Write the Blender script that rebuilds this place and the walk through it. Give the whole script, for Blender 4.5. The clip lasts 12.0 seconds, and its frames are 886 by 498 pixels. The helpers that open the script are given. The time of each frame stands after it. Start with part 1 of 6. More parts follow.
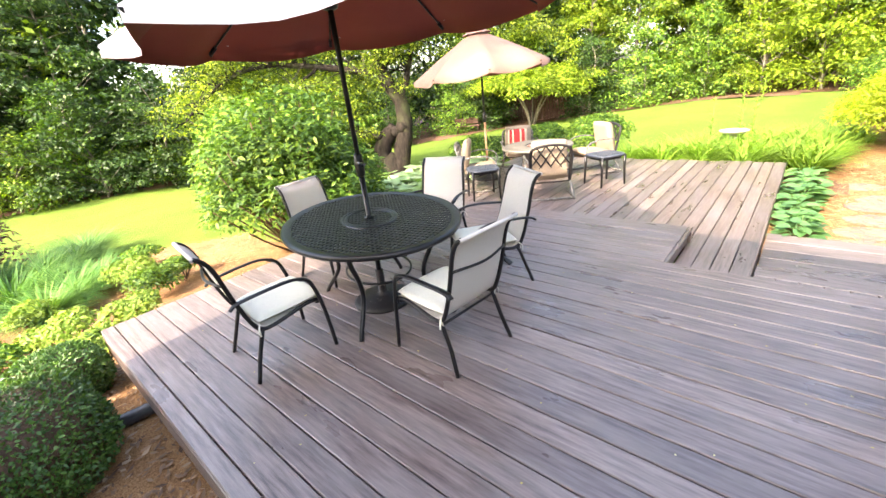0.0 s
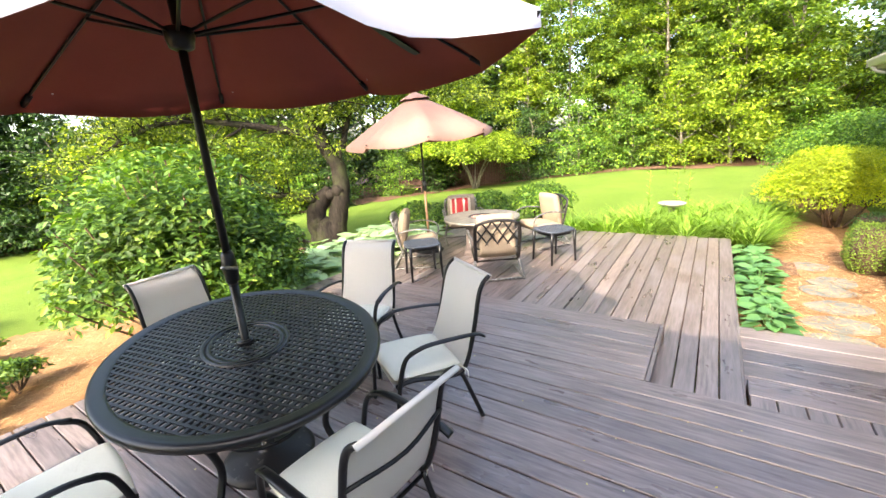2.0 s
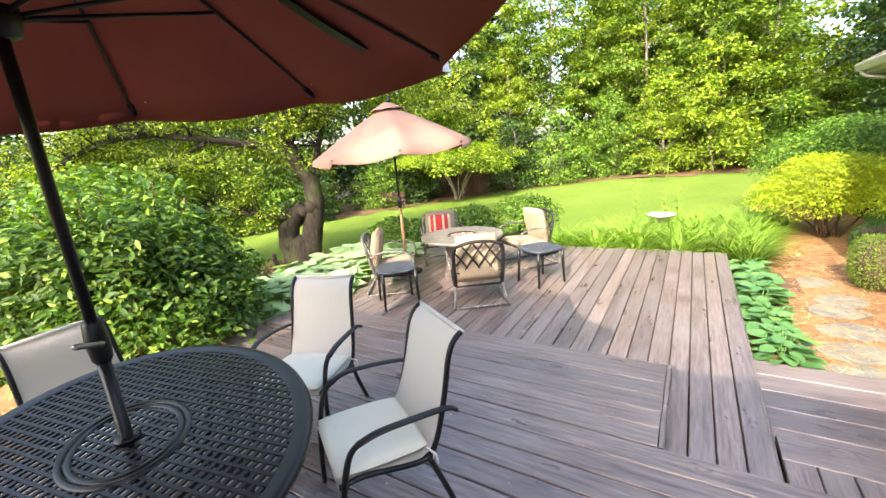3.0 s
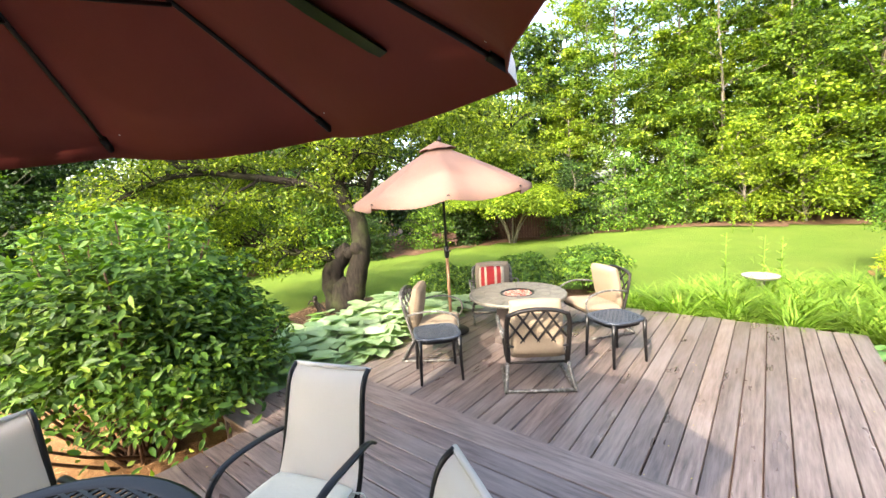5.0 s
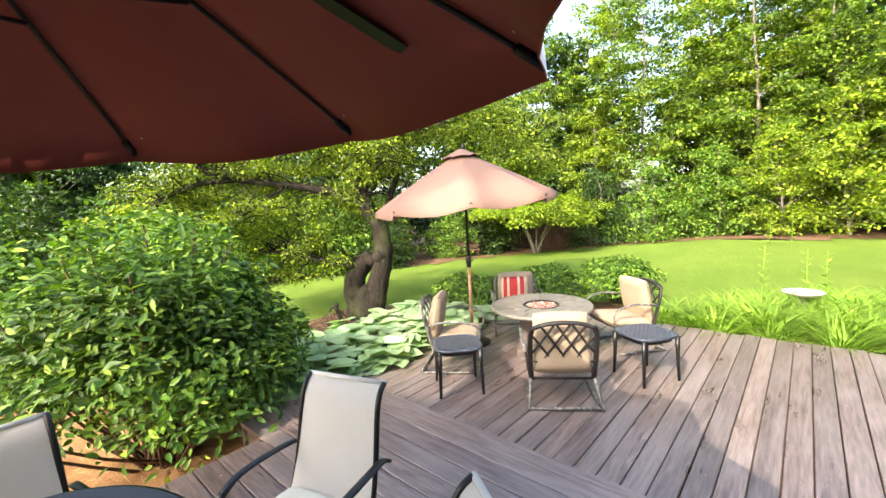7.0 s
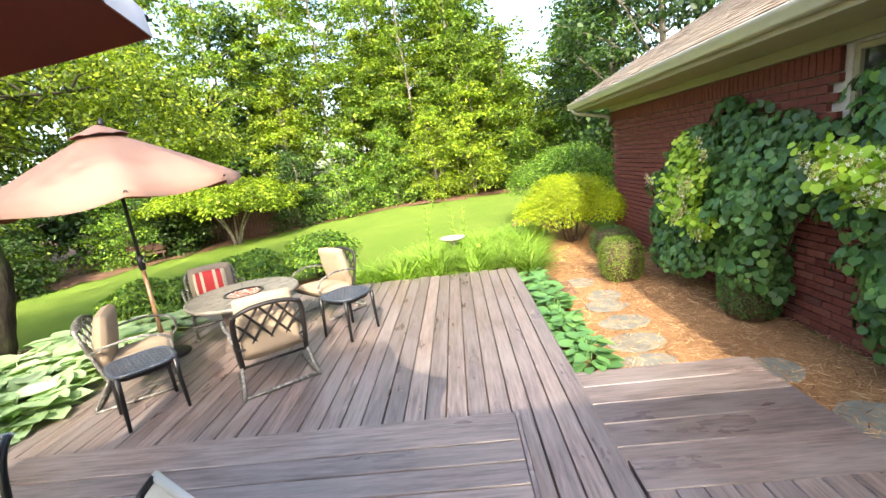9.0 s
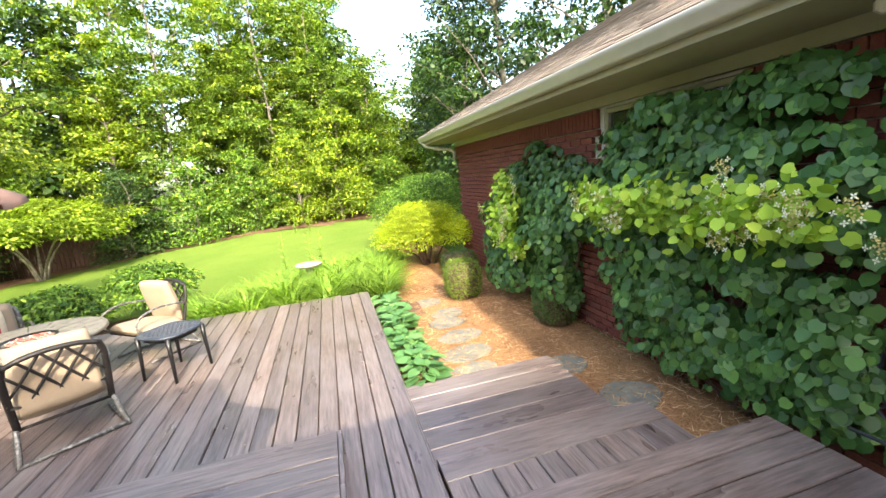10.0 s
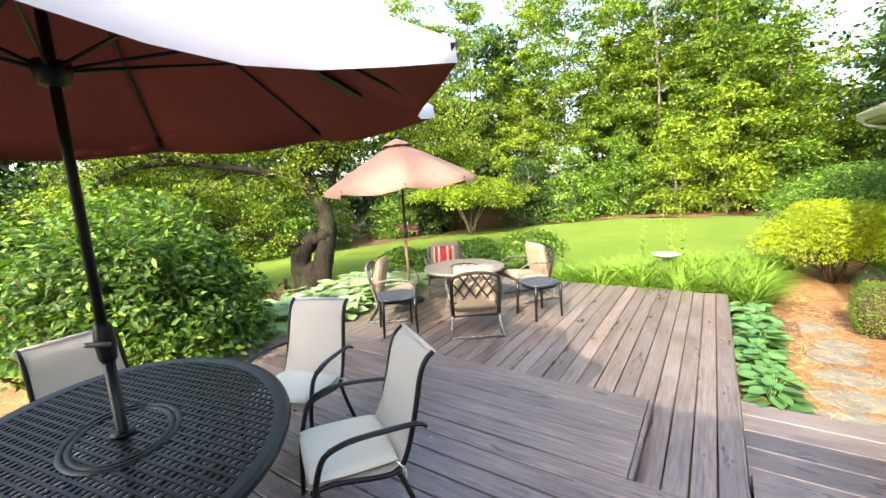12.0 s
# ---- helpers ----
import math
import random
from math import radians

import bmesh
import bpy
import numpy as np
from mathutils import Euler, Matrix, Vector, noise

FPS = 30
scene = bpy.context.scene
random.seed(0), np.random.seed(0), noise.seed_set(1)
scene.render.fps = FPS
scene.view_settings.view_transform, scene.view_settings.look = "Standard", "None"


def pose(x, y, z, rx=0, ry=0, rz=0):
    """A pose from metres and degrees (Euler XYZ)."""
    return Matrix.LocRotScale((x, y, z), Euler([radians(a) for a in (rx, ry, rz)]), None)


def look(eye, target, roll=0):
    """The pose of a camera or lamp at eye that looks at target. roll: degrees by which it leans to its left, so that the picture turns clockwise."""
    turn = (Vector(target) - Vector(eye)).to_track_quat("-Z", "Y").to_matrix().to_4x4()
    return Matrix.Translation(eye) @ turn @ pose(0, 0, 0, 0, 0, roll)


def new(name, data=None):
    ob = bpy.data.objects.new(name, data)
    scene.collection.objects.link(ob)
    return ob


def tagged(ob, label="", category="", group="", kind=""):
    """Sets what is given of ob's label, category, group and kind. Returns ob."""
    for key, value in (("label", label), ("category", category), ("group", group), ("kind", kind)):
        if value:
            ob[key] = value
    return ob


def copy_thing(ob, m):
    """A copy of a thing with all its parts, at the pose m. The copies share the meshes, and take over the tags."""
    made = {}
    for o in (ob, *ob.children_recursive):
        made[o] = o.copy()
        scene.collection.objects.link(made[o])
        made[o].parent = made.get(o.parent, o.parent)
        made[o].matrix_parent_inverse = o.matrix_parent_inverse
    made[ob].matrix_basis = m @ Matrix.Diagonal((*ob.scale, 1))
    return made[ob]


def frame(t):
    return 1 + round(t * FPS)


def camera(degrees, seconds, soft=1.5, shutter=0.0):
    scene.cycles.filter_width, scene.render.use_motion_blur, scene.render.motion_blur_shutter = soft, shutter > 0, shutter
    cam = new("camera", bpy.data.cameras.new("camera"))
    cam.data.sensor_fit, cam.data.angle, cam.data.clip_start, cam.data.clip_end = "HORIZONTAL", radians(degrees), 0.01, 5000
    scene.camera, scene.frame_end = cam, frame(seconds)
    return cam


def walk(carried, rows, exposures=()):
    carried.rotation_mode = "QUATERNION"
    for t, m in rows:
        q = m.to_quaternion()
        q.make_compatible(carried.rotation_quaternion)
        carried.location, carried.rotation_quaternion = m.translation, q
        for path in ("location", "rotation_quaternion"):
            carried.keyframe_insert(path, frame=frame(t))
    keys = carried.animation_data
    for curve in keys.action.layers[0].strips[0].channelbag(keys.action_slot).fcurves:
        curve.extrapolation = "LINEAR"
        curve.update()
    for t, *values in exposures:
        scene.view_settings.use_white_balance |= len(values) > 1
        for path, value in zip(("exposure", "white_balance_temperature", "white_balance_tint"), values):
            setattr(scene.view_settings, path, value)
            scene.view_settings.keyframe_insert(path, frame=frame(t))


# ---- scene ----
cam = camera(94.9, 12.0)
PATH = [
    (0, (2.036, 1.556, 1.633), (0.777, 2.916, 0.883), -6.8),
    (0.5, (1.884, 1.817, 1.64), (0.403, 2.956, 0.926), -4.9),
    (1, (1.713, 1.972, 1.644), (0.269, 3.196, 0.998), -4.6),
    (1.5, (1.599, 2.148, 1.691), (0.407, 3.662, 1.154), -4.4),
    (2, (1.566, 2.399, 1.685), (0.483, 3.999, 1.17), -4.3),
    (2.5, (1.555, 2.682, 1.711), (0.508, 4.31, 1.209), -4.6),
    (3, (1.376, 2.945, 1.708), (0.345, 4.593, 1.235), -5.1),
    (5, (0.938, 3.664, 1.766), (-0.308, 5.206, 1.497), -3.8),
    (5.5, (0.905, 3.674, 1.753), (-0.377, 5.191, 1.517), -3.5),
    (6, (0.902, 3.715, 1.727), (-0.406, 5.213, 1.514), -3.0),
    (6.5, (0.879, 3.73, 1.752), (-0.458, 5.202, 1.535), -3.2),
    (8.5, (0.972, 3.773, 1.711), (0.053, 5.522, 1.401), -7.4),
    (9, (1.069, 3.691, 1.676), (0.972, 5.643, 1.252), -7.1),
    (9.5, (1.226, 3.55, 1.664), (1.732, 5.436, 1.229), -5.9),
    (10, (1.439, 3.435, 1.681), (1.95, 5.332, 1.31), -5.3),
    (10.5, (1.48, 3.311, 1.691), (1.758, 5.267, 1.379), -4.7),
    (11, (1.426, 3.081, 1.713), (1.425, 5.062, 1.443), -4.1),
    (11.5, (1.462, 3.041, 1.732), (1.024, 4.973, 1.46), -3.2),
    (12, (1.632, 2.884, 1.706), (0.534, 4.526, 1.395), -3.3),
]
EXPOSURES = [(0, 3.35, 7400, 15), (0.4, 3.15, 7400, 15), (1, 3.05, 7300, 13), (2.5, 2.95, 7200, 11), (5, 2.80, 7200, 10), (6.5, 2.75, 7200, 10),
             (8.5, 2.78, 7200, 10), (9.5, 2.90, 7200, 9), (10.5, 2.88, 7200, 9), (12, 2.78, 7200, 10)]
walk(cam, [(t, look(eye, target, roll)) for t, eye, target, roll in PATH], EXPOSURES)

# ---- world and light ----
SUN_AZ, SUN_EL = 176.0, 37.5


def build_world():
    w = bpy.data.worlds.new("sky")
    scene.world = w
    w.use_nodes = True
    nt = w.node_tree
    bg = nt.nodes["Background"]
    sky = nt.nodes.new("ShaderNodeTexSky")
    sky.sky_type, sky.sun_disc = "NISHITA", False
    sky.sun_elevation, sky.sun_rotation = radians(SUN_EL), radians(SUN_AZ)
    sky.air_density, sky.dust_density, sky.ozone_density = 1.0, 3.5, 1.0
    nt.links.new(sky.outputs[0], bg.inputs[0])
    bg.inputs[1].default_value = 0.15
    sun = bpy.data.lights.new("sun", "SUN")
    sun.energy, sun.angle, sun.color = 1.5, radians(0.6), (1.0, 0.95, 0.86)
    az, el = radians(SUN_AZ), radians(SUN_EL)
    way = Vector((math.sin(az) * math.cos(el), math.cos(az) * math.cos(el), math.sin(el)))
    ob = new("sun", sun)
    ob.matrix_world = look(way * 60, (0, 0, 0))


build_world()

# ---- materials ----


def material(name, rough=0.6, metal=0.0, spec=0.5):
    m = bpy.data.materials.new(name)
    m.use_nodes = True
    nt = m.node_tree
    b = nt.nodes["Principled BSDF"]
    b.inputs["Roughness"].default_value = rough
    b.inputs["Metallic"].default_value = metal
    b.inputs["Specular IOR Level"].default_value = spec
    return m, nt, b


def node(nt, kind, links=(), **props):
    n = nt.nodes.new(kind)
    for k, v in props.items():
        setattr(n, k, v)
    for key, src in dict(links).items():
        if hasattr(src, "is_linked") or hasattr(src, "links"):
            nt.links.new(src, n.inputs[key])
        else:
            n.inputs[key].default_value = src
    return n


def coords(nt, scale=(1, 1, 1), world=False):
    if world:
        src = node(nt, "ShaderNodeNewGeometry").outputs["Position"]
    else:
        src = node(nt, "ShaderNodeTexCoord").outputs["Object"]
    info = node(nt, "ShaderNodeObjectInfo")
    mul = node(nt, "ShaderNodeMath", {0: info.outputs["Random"], 1: 0.0 if world else 37.0}, operation="MULTIPLY")
    add = node(nt, "ShaderNodeVectorMath", {0: src, 1: mul.outputs[0]}, operation="ADD")
    mp = node(nt, "ShaderNodeMapping", {"Vector": add.outputs[0], "Scale": scale})
    return mp.outputs[0]


def noise_tex(nt, vec, scale, detail=4.0, rough=0.55):
    return node(nt, "ShaderNodeTexNoise", {"Vector": vec, "Scale": scale, "Detail": detail, "Roughness": rough}).outputs[0]


def ramp(nt, fac, stops):
    r = node(nt, "ShaderNodeValToRGB", {"Fac": fac})
    e = r.color_ramp.elements
    while len(e) < len(stops):
        e.new(0.5)
    for el, (p, c) in zip(e, stops):
        el.position, el.color = p, (*c, 1)
    return r.outputs[0]


def mixc(nt, fac, a, b, mode="MIX"):
    n = nt.nodes.new("ShaderNodeMix")
    n.data_type, n.blend_type = "RGBA", mode
    for i, v in ((0, fac), (6, a), (7, b)):
        if isinstance(v, (float, int)):
            n.inputs[i].default_value = v
        elif isinstance(v, tuple):
            n.inputs[i].default_value = (*v, 1)
        else:
            nt.links.new(v, n.inputs[i])
    return n.outputs[2]


def bump(nt, b, height, strength=0.3, dist=0.01):
    n = node(nt, "ShaderNodeBump", {"Height": height, "Strength": strength, "Distance": dist})
    nt.links.new(n.outputs[0], b.inputs["Normal"])


def foliage(name, dark, light, yellow=None, trans=0.45, rough=0.5, spec=0.35):
    m, nt, b = material(name, rough, spec=spec)
    geo = node(nt, "ShaderNodeNewGeometry")
    c = ramp(nt, geo.outputs["Random Per Island"], [(0.0, dark), (0.75, light), (1.0, yellow or light)])
    big = noise_tex(nt, coords(nt, (1, 1, 1), True), 0.9, 2.0)
    f = node(nt, "ShaderNodeMapRange", {0: big, 1: 0.35, 2: 0.65, 3: 0.72, 4: 1.25})
    grey = node(nt, "ShaderNodeCombineColor", {0: f.outputs[0], 1: f.outputs[0], 2: f.outputs[0]})
    c = mixc(nt, 1.0, c, grey.outputs[0], "MULTIPLY")
    nt.links.new(c, b.inputs["Base Color"])
    tr = node(nt, "ShaderNodeBsdfTranslucent")
    c2 = mixc(nt, 1.0, c, (1.25, 1.35, 0.45), "MULTIPLY")
    nt.links.new(c2, tr.inputs[0])
    mx = node(nt, "ShaderNodeMixShader", {0: trans * 0.75})
    nt.links.new(b.outputs[0], mx.inputs[1])
    nt.links.new(tr.outputs[0], mx.inputs[2])
    nt.links.new(mx.outputs[0], nt.nodes["Material Output"].inputs[0])
    return m


def deck_wood():
    m, nt, b = material("weathered_deck_stain", 0.42, spec=0.75)
    v = coords(nt, (1.2, 14, 14))
    grain = noise_tex(nt, v, 3.0, 6.0, 0.65)
    v2 = coords(nt, (0.8, 2.2, 2.2))
    blot = noise_tex(nt, v2, 1.6, 4.0)
    fine = noise_tex(nt, coords(nt, (4, 130, 130)), 2.0, 3.0)
    c = ramp(nt, grain, [(0.28, (0.040, 0.029, 0.025)), (0.50, (0.148, 0.114, 0.103)), (0.78, (0.262, 0.221, 0.205))])
    info = node(nt, "ShaderNodeObjectInfo")
    c = mixc(nt, 1.0, c, ramp(nt, info.outputs["Random"], [(0, (0.74, 0.72, 0.74)), (1, (1.22, 1.16, 1.12))]), "MULTIPLY")
    c = mixc(nt, ramp(nt, blot, [(0.45, (0, 0, 0)), (0.75, (0.55, 0.55, 0.55))]), c, (0.225, 0.196, 0.184))
    nt.links.new(c, b.inputs["Base Color"])
    r = node(nt, "ShaderNodeMapRange", {0: blot, 1: 0.3, 2: 0.7, 3: 0.24, 4: 0.44})
    nt.links.new(r.outputs[0], b.inputs["Roughness"])
    h = mixc(nt, 0.5, grain, fine)
    bump(nt, b, h, 0.55, 0.004)
    return m


def bed_stuff(name, a, c2, c3, scale=60):
    m, nt, b = material(name, 0.95, spec=0.15)
    v = coords(nt, (1, 1, 1), True)
    n1 = noise_tex(nt, v, scale, 5.0, 0.7)
    n2 = noise_tex(nt, v, 1.4, 4.0)
    c = ramp(nt, n1, [(0.3, a), (0.5, c2), (0.72, c3)])
    c = mixc(nt, ramp(nt, n2, [(0.4, (0, 0, 0)), (0.7, (0.6, 0.6, 0.6))]), c, a)
    nt.links.new(c, b.inputs["Base Color"])
    bump(nt, b, n1, 0.9, 0.02)
    return m


def grass_ground():
    m, nt, b = material("mown_lawn", 0.9, spec=0.2)
    v = coords(nt, (1, 1, 1), True)
    n1 = noise_tex(nt, v, 90, 5.0, 0.7)
    n2 = noise_tex(nt, v, 0.7, 5.0, 0.6)
    c = ramp(nt, n1, [(0.3, (0.045, 0.085, 0.012)), (0.55, (0.115, 0.195, 0.022)), (0.75, (0.20, 0.285, 0.045))])
    c = mixc(nt, ramp(nt, n2, [(0.35, (0, 0, 0)), (0.7, (0.6, 0.6, 0.6))]), c, (0.165, 0.225, 0.035))
    nt.links.new(c, b.inputs["Base Color"])
    bump(nt, b, n1, 0.8, 0.03)
    return m


def fabric(name, col, col2, weave=900, rough=0.85, trans=0.0, transcol=(1, 1, 1), relief=0.3):
    m, nt, b = material(name, rough, spec=0.25)
    v = coords(nt)
    n1 = noise_tex(nt, v, 5.0, 5.0)
    c = mixc(nt, n1, col, col2)
    w = node(nt, "ShaderNodeTexChecker", {"Vector": v, "Scale": weave, "Color1": (1, 1, 1, 1), "Color2": (0.82, 0.82, 0.82, 1)})
    c = mixc(nt, 1.0, c, w.outputs[0], "MULTIPLY")
    nt.links.new(c, b.inputs["Base Color"])
    bump(nt, b, n1, relief, 0.02)
    if trans:
        tr = node(nt, "ShaderNodeBsdfTranslucent", {0: (*transcol, 1)})
        mx = node(nt, "ShaderNodeMixShader", {0: trans})
        nt.links.new(b.outputs[0], mx.inputs[1])
        nt.links.new(tr.outputs[0], mx.inputs[2])
        nt.links.new(mx.outputs[0], nt.nodes["Material Output"].inputs[0])
    return m


def metal_paint(name, col, col2, rough=0.4, wear=0.62):
    m, nt, b = material(name, rough, 0.35, 0.5)
    v = coords(nt)
    n1 = noise_tex(nt, v, 22, 6.0, 0.7)
    c = mixc(nt, ramp(nt, n1, [(wear, (0, 0, 0)), (wear + 0.12, (1, 1, 1))]), col, col2)
    nt.links.new(c, b.inputs["Base Color"])
    bump(nt, b, noise_tex(nt, v, 160, 3.0), 0.15, 0.003)
    return m


def plain(name, col, col2, scale=8, rough=0.6, relief=0.2, metal=0.0):
    m, nt, b = material(name, rough, metal)
    v = coords(nt)
    n1 = noise_tex(nt, v, scale, 6.0, 0.65)
    c = ramp(nt, n1, [(0.3, col), (0.7, col2)])
    nt.links.new(c, b.inputs["Base Color"])
    bump(nt, b, noise_tex(nt, v, scale * 6, 4.0), relief, 0.01)
    return m


def bark(name, a, c2, moss=0.0):
    m, nt, b = material(name, 0.9, spec=0.2)
    v = coords(nt, (6, 6, 1.4))
    n1 = noise_tex(nt, v, 3.2, 6.0, 0.7)
    c = ramp(nt, n1, [(0.3, a), (0.7, c2)])
    if moss:
        n2 = noise_tex(nt, coords(nt), 2.2, 4.0)
        c = mixc(nt, ramp(nt, n2, [(0.5, (0, 0, 0)), (0.66, (moss, moss, moss))]), c, (0.10, 0.13, 0.04))
    nt.links.new(c, b.inputs["Base Color"])
    bump(nt, b, n1, 1.0, 0.03)
    return m


def per_object(name, stops, rough=0.9, scale=30, relief=0.5):
    m, nt, b = material(name, rough, spec=0.2)
    info = node(nt, "ShaderNodeObjectInfo")
    c = ramp(nt, info.outputs["Random"], stops)
    n1 = noise_tex(nt, coords(nt), scale, 5.0, 0.65)
    c = mixc(nt, 1.0, c, ramp(nt, n1, [(0.3, (0.7, 0.7, 0.7)), (0.7, (1.2, 1.2, 1.2))]), "MULTIPLY")
    nt.links.new(c, b.inputs["Base Color"])
    bump(nt, b, n1, relief, 0.005)
    return m


DECK = deck_wood()
GRASS = grass_ground()
STRAW = bed_stuff("pine_straw", (0.12, 0.055, 0.026), (0.36, 0.19, 0.085), (0.58, 0.37, 0.18), 95)
SOIL = bed_stuff("dark_mulch", (0.05, 0.03, 0.02), (0.16, 0.09, 0.055), (0.34, 0.22, 0.14), 45)
STRAW_BITS = foliage("straw_needles", (0.13, 0.058, 0.026), (0.50, 0.28, 0.13), (0.72, 0.5, 0.28), 0.05, 0.9)
CHIPS = foliage("wood_chips", (0.10, 0.055, 0.035), (0.36, 0.22, 0.13), (0.5, 0.36, 0.24), 0.0, 0.9)
BLACK = metal_paint("black_powder_coat", (0.012, 0.012, 0.013), (0.05, 0.05, 0.05), 0.36, 0.66)
IRON = metal_paint("weathered_dark_iron", (0.018, 0.015, 0.014), (0.14, 0.125, 0.11), 0.5, 0.60)
PEWTER = metal_paint("worn_pewter_frame", (0.10, 0.095, 0.085), (0.30, 0.29, 0.27), 0.5, 0.5)
BLUEBLACK = metal_paint("blue_black_cast_metal", (0.055, 0.066, 0.085), (0.14, 0.15, 0.17), 0.42, 0.56)
SLING = fabric("grey_beige_sling_mesh", (0.80, 0.77, 0.72), (0.72, 0.69, 0.64), 420, 0.8, 0.25, (0.85, 0.82, 0.75))
CREAM = fabric("cream_seat_pad", (0.86, 0.84, 0.71), (0.78, 0.76, 0.63), 700, 0.9, relief=0.6)
TAN = fabric("tan_cushion", (0.34, 0.265, 0.185), (0.28, 0.215, 0.15), 700, 0.9, relief=0.5)
TAUPE = fabric("taupe_cushion", (0.33, 0.27, 0.21), (0.27, 0.22, 0.17), 700, 0.9, relief=0.5)
RED = fabric("red_pillow_stripe", (0.52, 0.045, 0.05), (0.42, 0.04, 0.045), 700)
OFFWHITE = fabric("oatmeal_pillow_stripe", (0.62, 0.55, 0.44), (0.52, 0.46, 0.36), 700)
CLOTH_OUT = fabric("faded_canopy_outside", (0.235, 0.143, 0.113), (0.195, 0.117, 0.092), 900, 0.8)
# near white: the glare of sun on the canopy top is put into the colour
CLOTH_PALE = fabric("sunlit_white_canopy_outside", (0.86, 0.80, 0.82), (0.82, 0.76, 0.78), 900, 0.8)
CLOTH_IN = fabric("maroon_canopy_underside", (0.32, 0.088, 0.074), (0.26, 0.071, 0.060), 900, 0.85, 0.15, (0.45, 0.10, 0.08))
CLOTH_IN2 = fabric("terracotta_canopy_underside", (0.28, 0.10, 0.075), (0.24, 0.085, 0.065), 900, 0.85)
POLEWOOD = plain("copper_brown_pole", (0.30, 0.15, 0.08), (0.42, 0.24, 0.14), 12, 0.45, 0.1, 0.3)
STONETOP = plain("slate_tile_top", (0.095, 0.09, 0.076), (0.20, 0.185, 0.155), 7, 0.5, 0.3)
FIREBASE = plain("dark_brown_fire_pit_base", (0.085, 0.065, 0.058), (0.13, 0.10, 0.09), 14, 0.55, 0.2)
LAVA = per_object("red_lava_rock", [(0, (0.16, 0.05, 0.04)), (0.6, (0.34, 0.12, 0.09)), (1, (0.5, 0.36, 0.3))], 0.95, 60)
GLASSY = plain("smoke_grey_handle", (0.25, 0.25, 0.26), (0.42, 0.42, 0.43), 20, 0.25, 0.1, 0.6)
BRICK = per_object("red_brick", [(0, (0.11, 0.032, 0.026)), (0.5, (0.165, 0.05, 0.037)), (0.85, (0.21, 0.075, 0.052)), (1, (0.09, 0.038, 0.034))], 0.9, 40)
MORTAR = plain("light_mortar", (0.40, 0.36, 0.31), (0.52, 0.48, 0.43), 25, 0.95, 0.4)
TRIMPAINT = plain("khaki_painted_trim", (0.26, 0.235, 0.15), (0.30, 0.27, 0.175), 3, 0.55, 0.05)
SOFFIT = plain("khaki_soffit_board", (0.30, 0.27, 0.17), (0.34, 0.31, 0.20), 3, 0.6, 0.05)
GUTTER = plain("taupe_metal_gutter", (0.36, 0.33, 0.27), (0.42, 0.39, 0.32), 3, 0.35, 0.03, 0.2)
SHINGLE = per_object("brown_asphalt_shingle", [(0, (0.15, 0.115, 0.085)), (0.5, (0.20, 0.17, 0.14)), (1, (0.29, 0.235, 0.185))], 0.95, 90, 0.7)
FLAG = plain("bluestone_slab", (0.10, 0.115, 0.115), (0.24, 0.23, 0.17), 7, 0.8, 0.3)
RUBBER = plain("black_hose_rubber", (0.016, 0.017, 0.019), (0.04, 0.042, 0.045), 9, 0.35, 0.05)
# pale so that the added south wall bounces light onto the deck
BOUNCE_PAINT = plain("pale_bounce_paint", (0.74, 0.72, 0.66), (0.80, 0.78, 0.72), 2, 0.6, 0.05)
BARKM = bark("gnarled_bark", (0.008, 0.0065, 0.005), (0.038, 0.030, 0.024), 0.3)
BARKG = bark("grey_bark", (0.07, 0.06, 0.048), (0.26, 0.23, 0.19), 0.3)
TWIG = bark("brown_stems", (0.05, 0.03, 0.02), (0.16, 0.10, 0.065))
POLEW = bark("pale_grey_pole_wood", (0.22, 0.20, 0.17), (0.40, 0.37, 0.33))
FENCEM = plain("dark_red_brown_fence", (0.055, 0.028, 0.022), (0.10, 0.05, 0.038), 8, 0.9, 0.3)
CARVED = plain("dark_bronze_figure", (0.02, 0.013, 0.010), (0.05, 0.035, 0.028), 18, 0.5, 0.3)
CONCRETE = plain("pale_concrete", (0.22, 0.21, 0.18), (0.34, 0.32, 0.28), 12, 0.9, 0.3)
L_SHRUB = foliage("shrub_leaves", (0.024, 0.066, 0.010), (0.090, 0.185, 0.022), (0.25, 0.37, 0.045), 0.38, 0.5, 0.3)
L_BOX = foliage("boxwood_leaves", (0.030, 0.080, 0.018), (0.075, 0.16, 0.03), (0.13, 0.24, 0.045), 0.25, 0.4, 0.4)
# lighter boxwood copy with sunlight put into the colour; some perennials share it
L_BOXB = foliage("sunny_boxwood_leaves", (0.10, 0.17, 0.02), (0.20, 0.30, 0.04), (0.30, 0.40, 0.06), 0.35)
L_YELLOW = foliage("yellow_maple_leaves", (0.22, 0.31, 0.015), (0.38, 0.48, 0.02), (0.52, 0.58, 0.03), 0.45)
L_RED = foliage("dark_red_maple_leaves", (0.030, 0.010, 0.012), (0.075, 0.022, 0.022), (0.17, 0.04, 0.04), 0.3)
L_VINE = foliage("round_vine_leaves", (0.028, 0.085, 0.020), (0.066, 0.155, 0.035), (0.12, 0.235, 0.05), 0.25, 0.42, 0.4)
# brighter copy of the vine leaves, with sunlight put into the colour
L_VINEB = foliage("sunlit_vine_leaves", (0.17, 0.30, 0.03), (0.30, 0.46, 0.05), (0.46, 0.58, 0.08), 0.45)
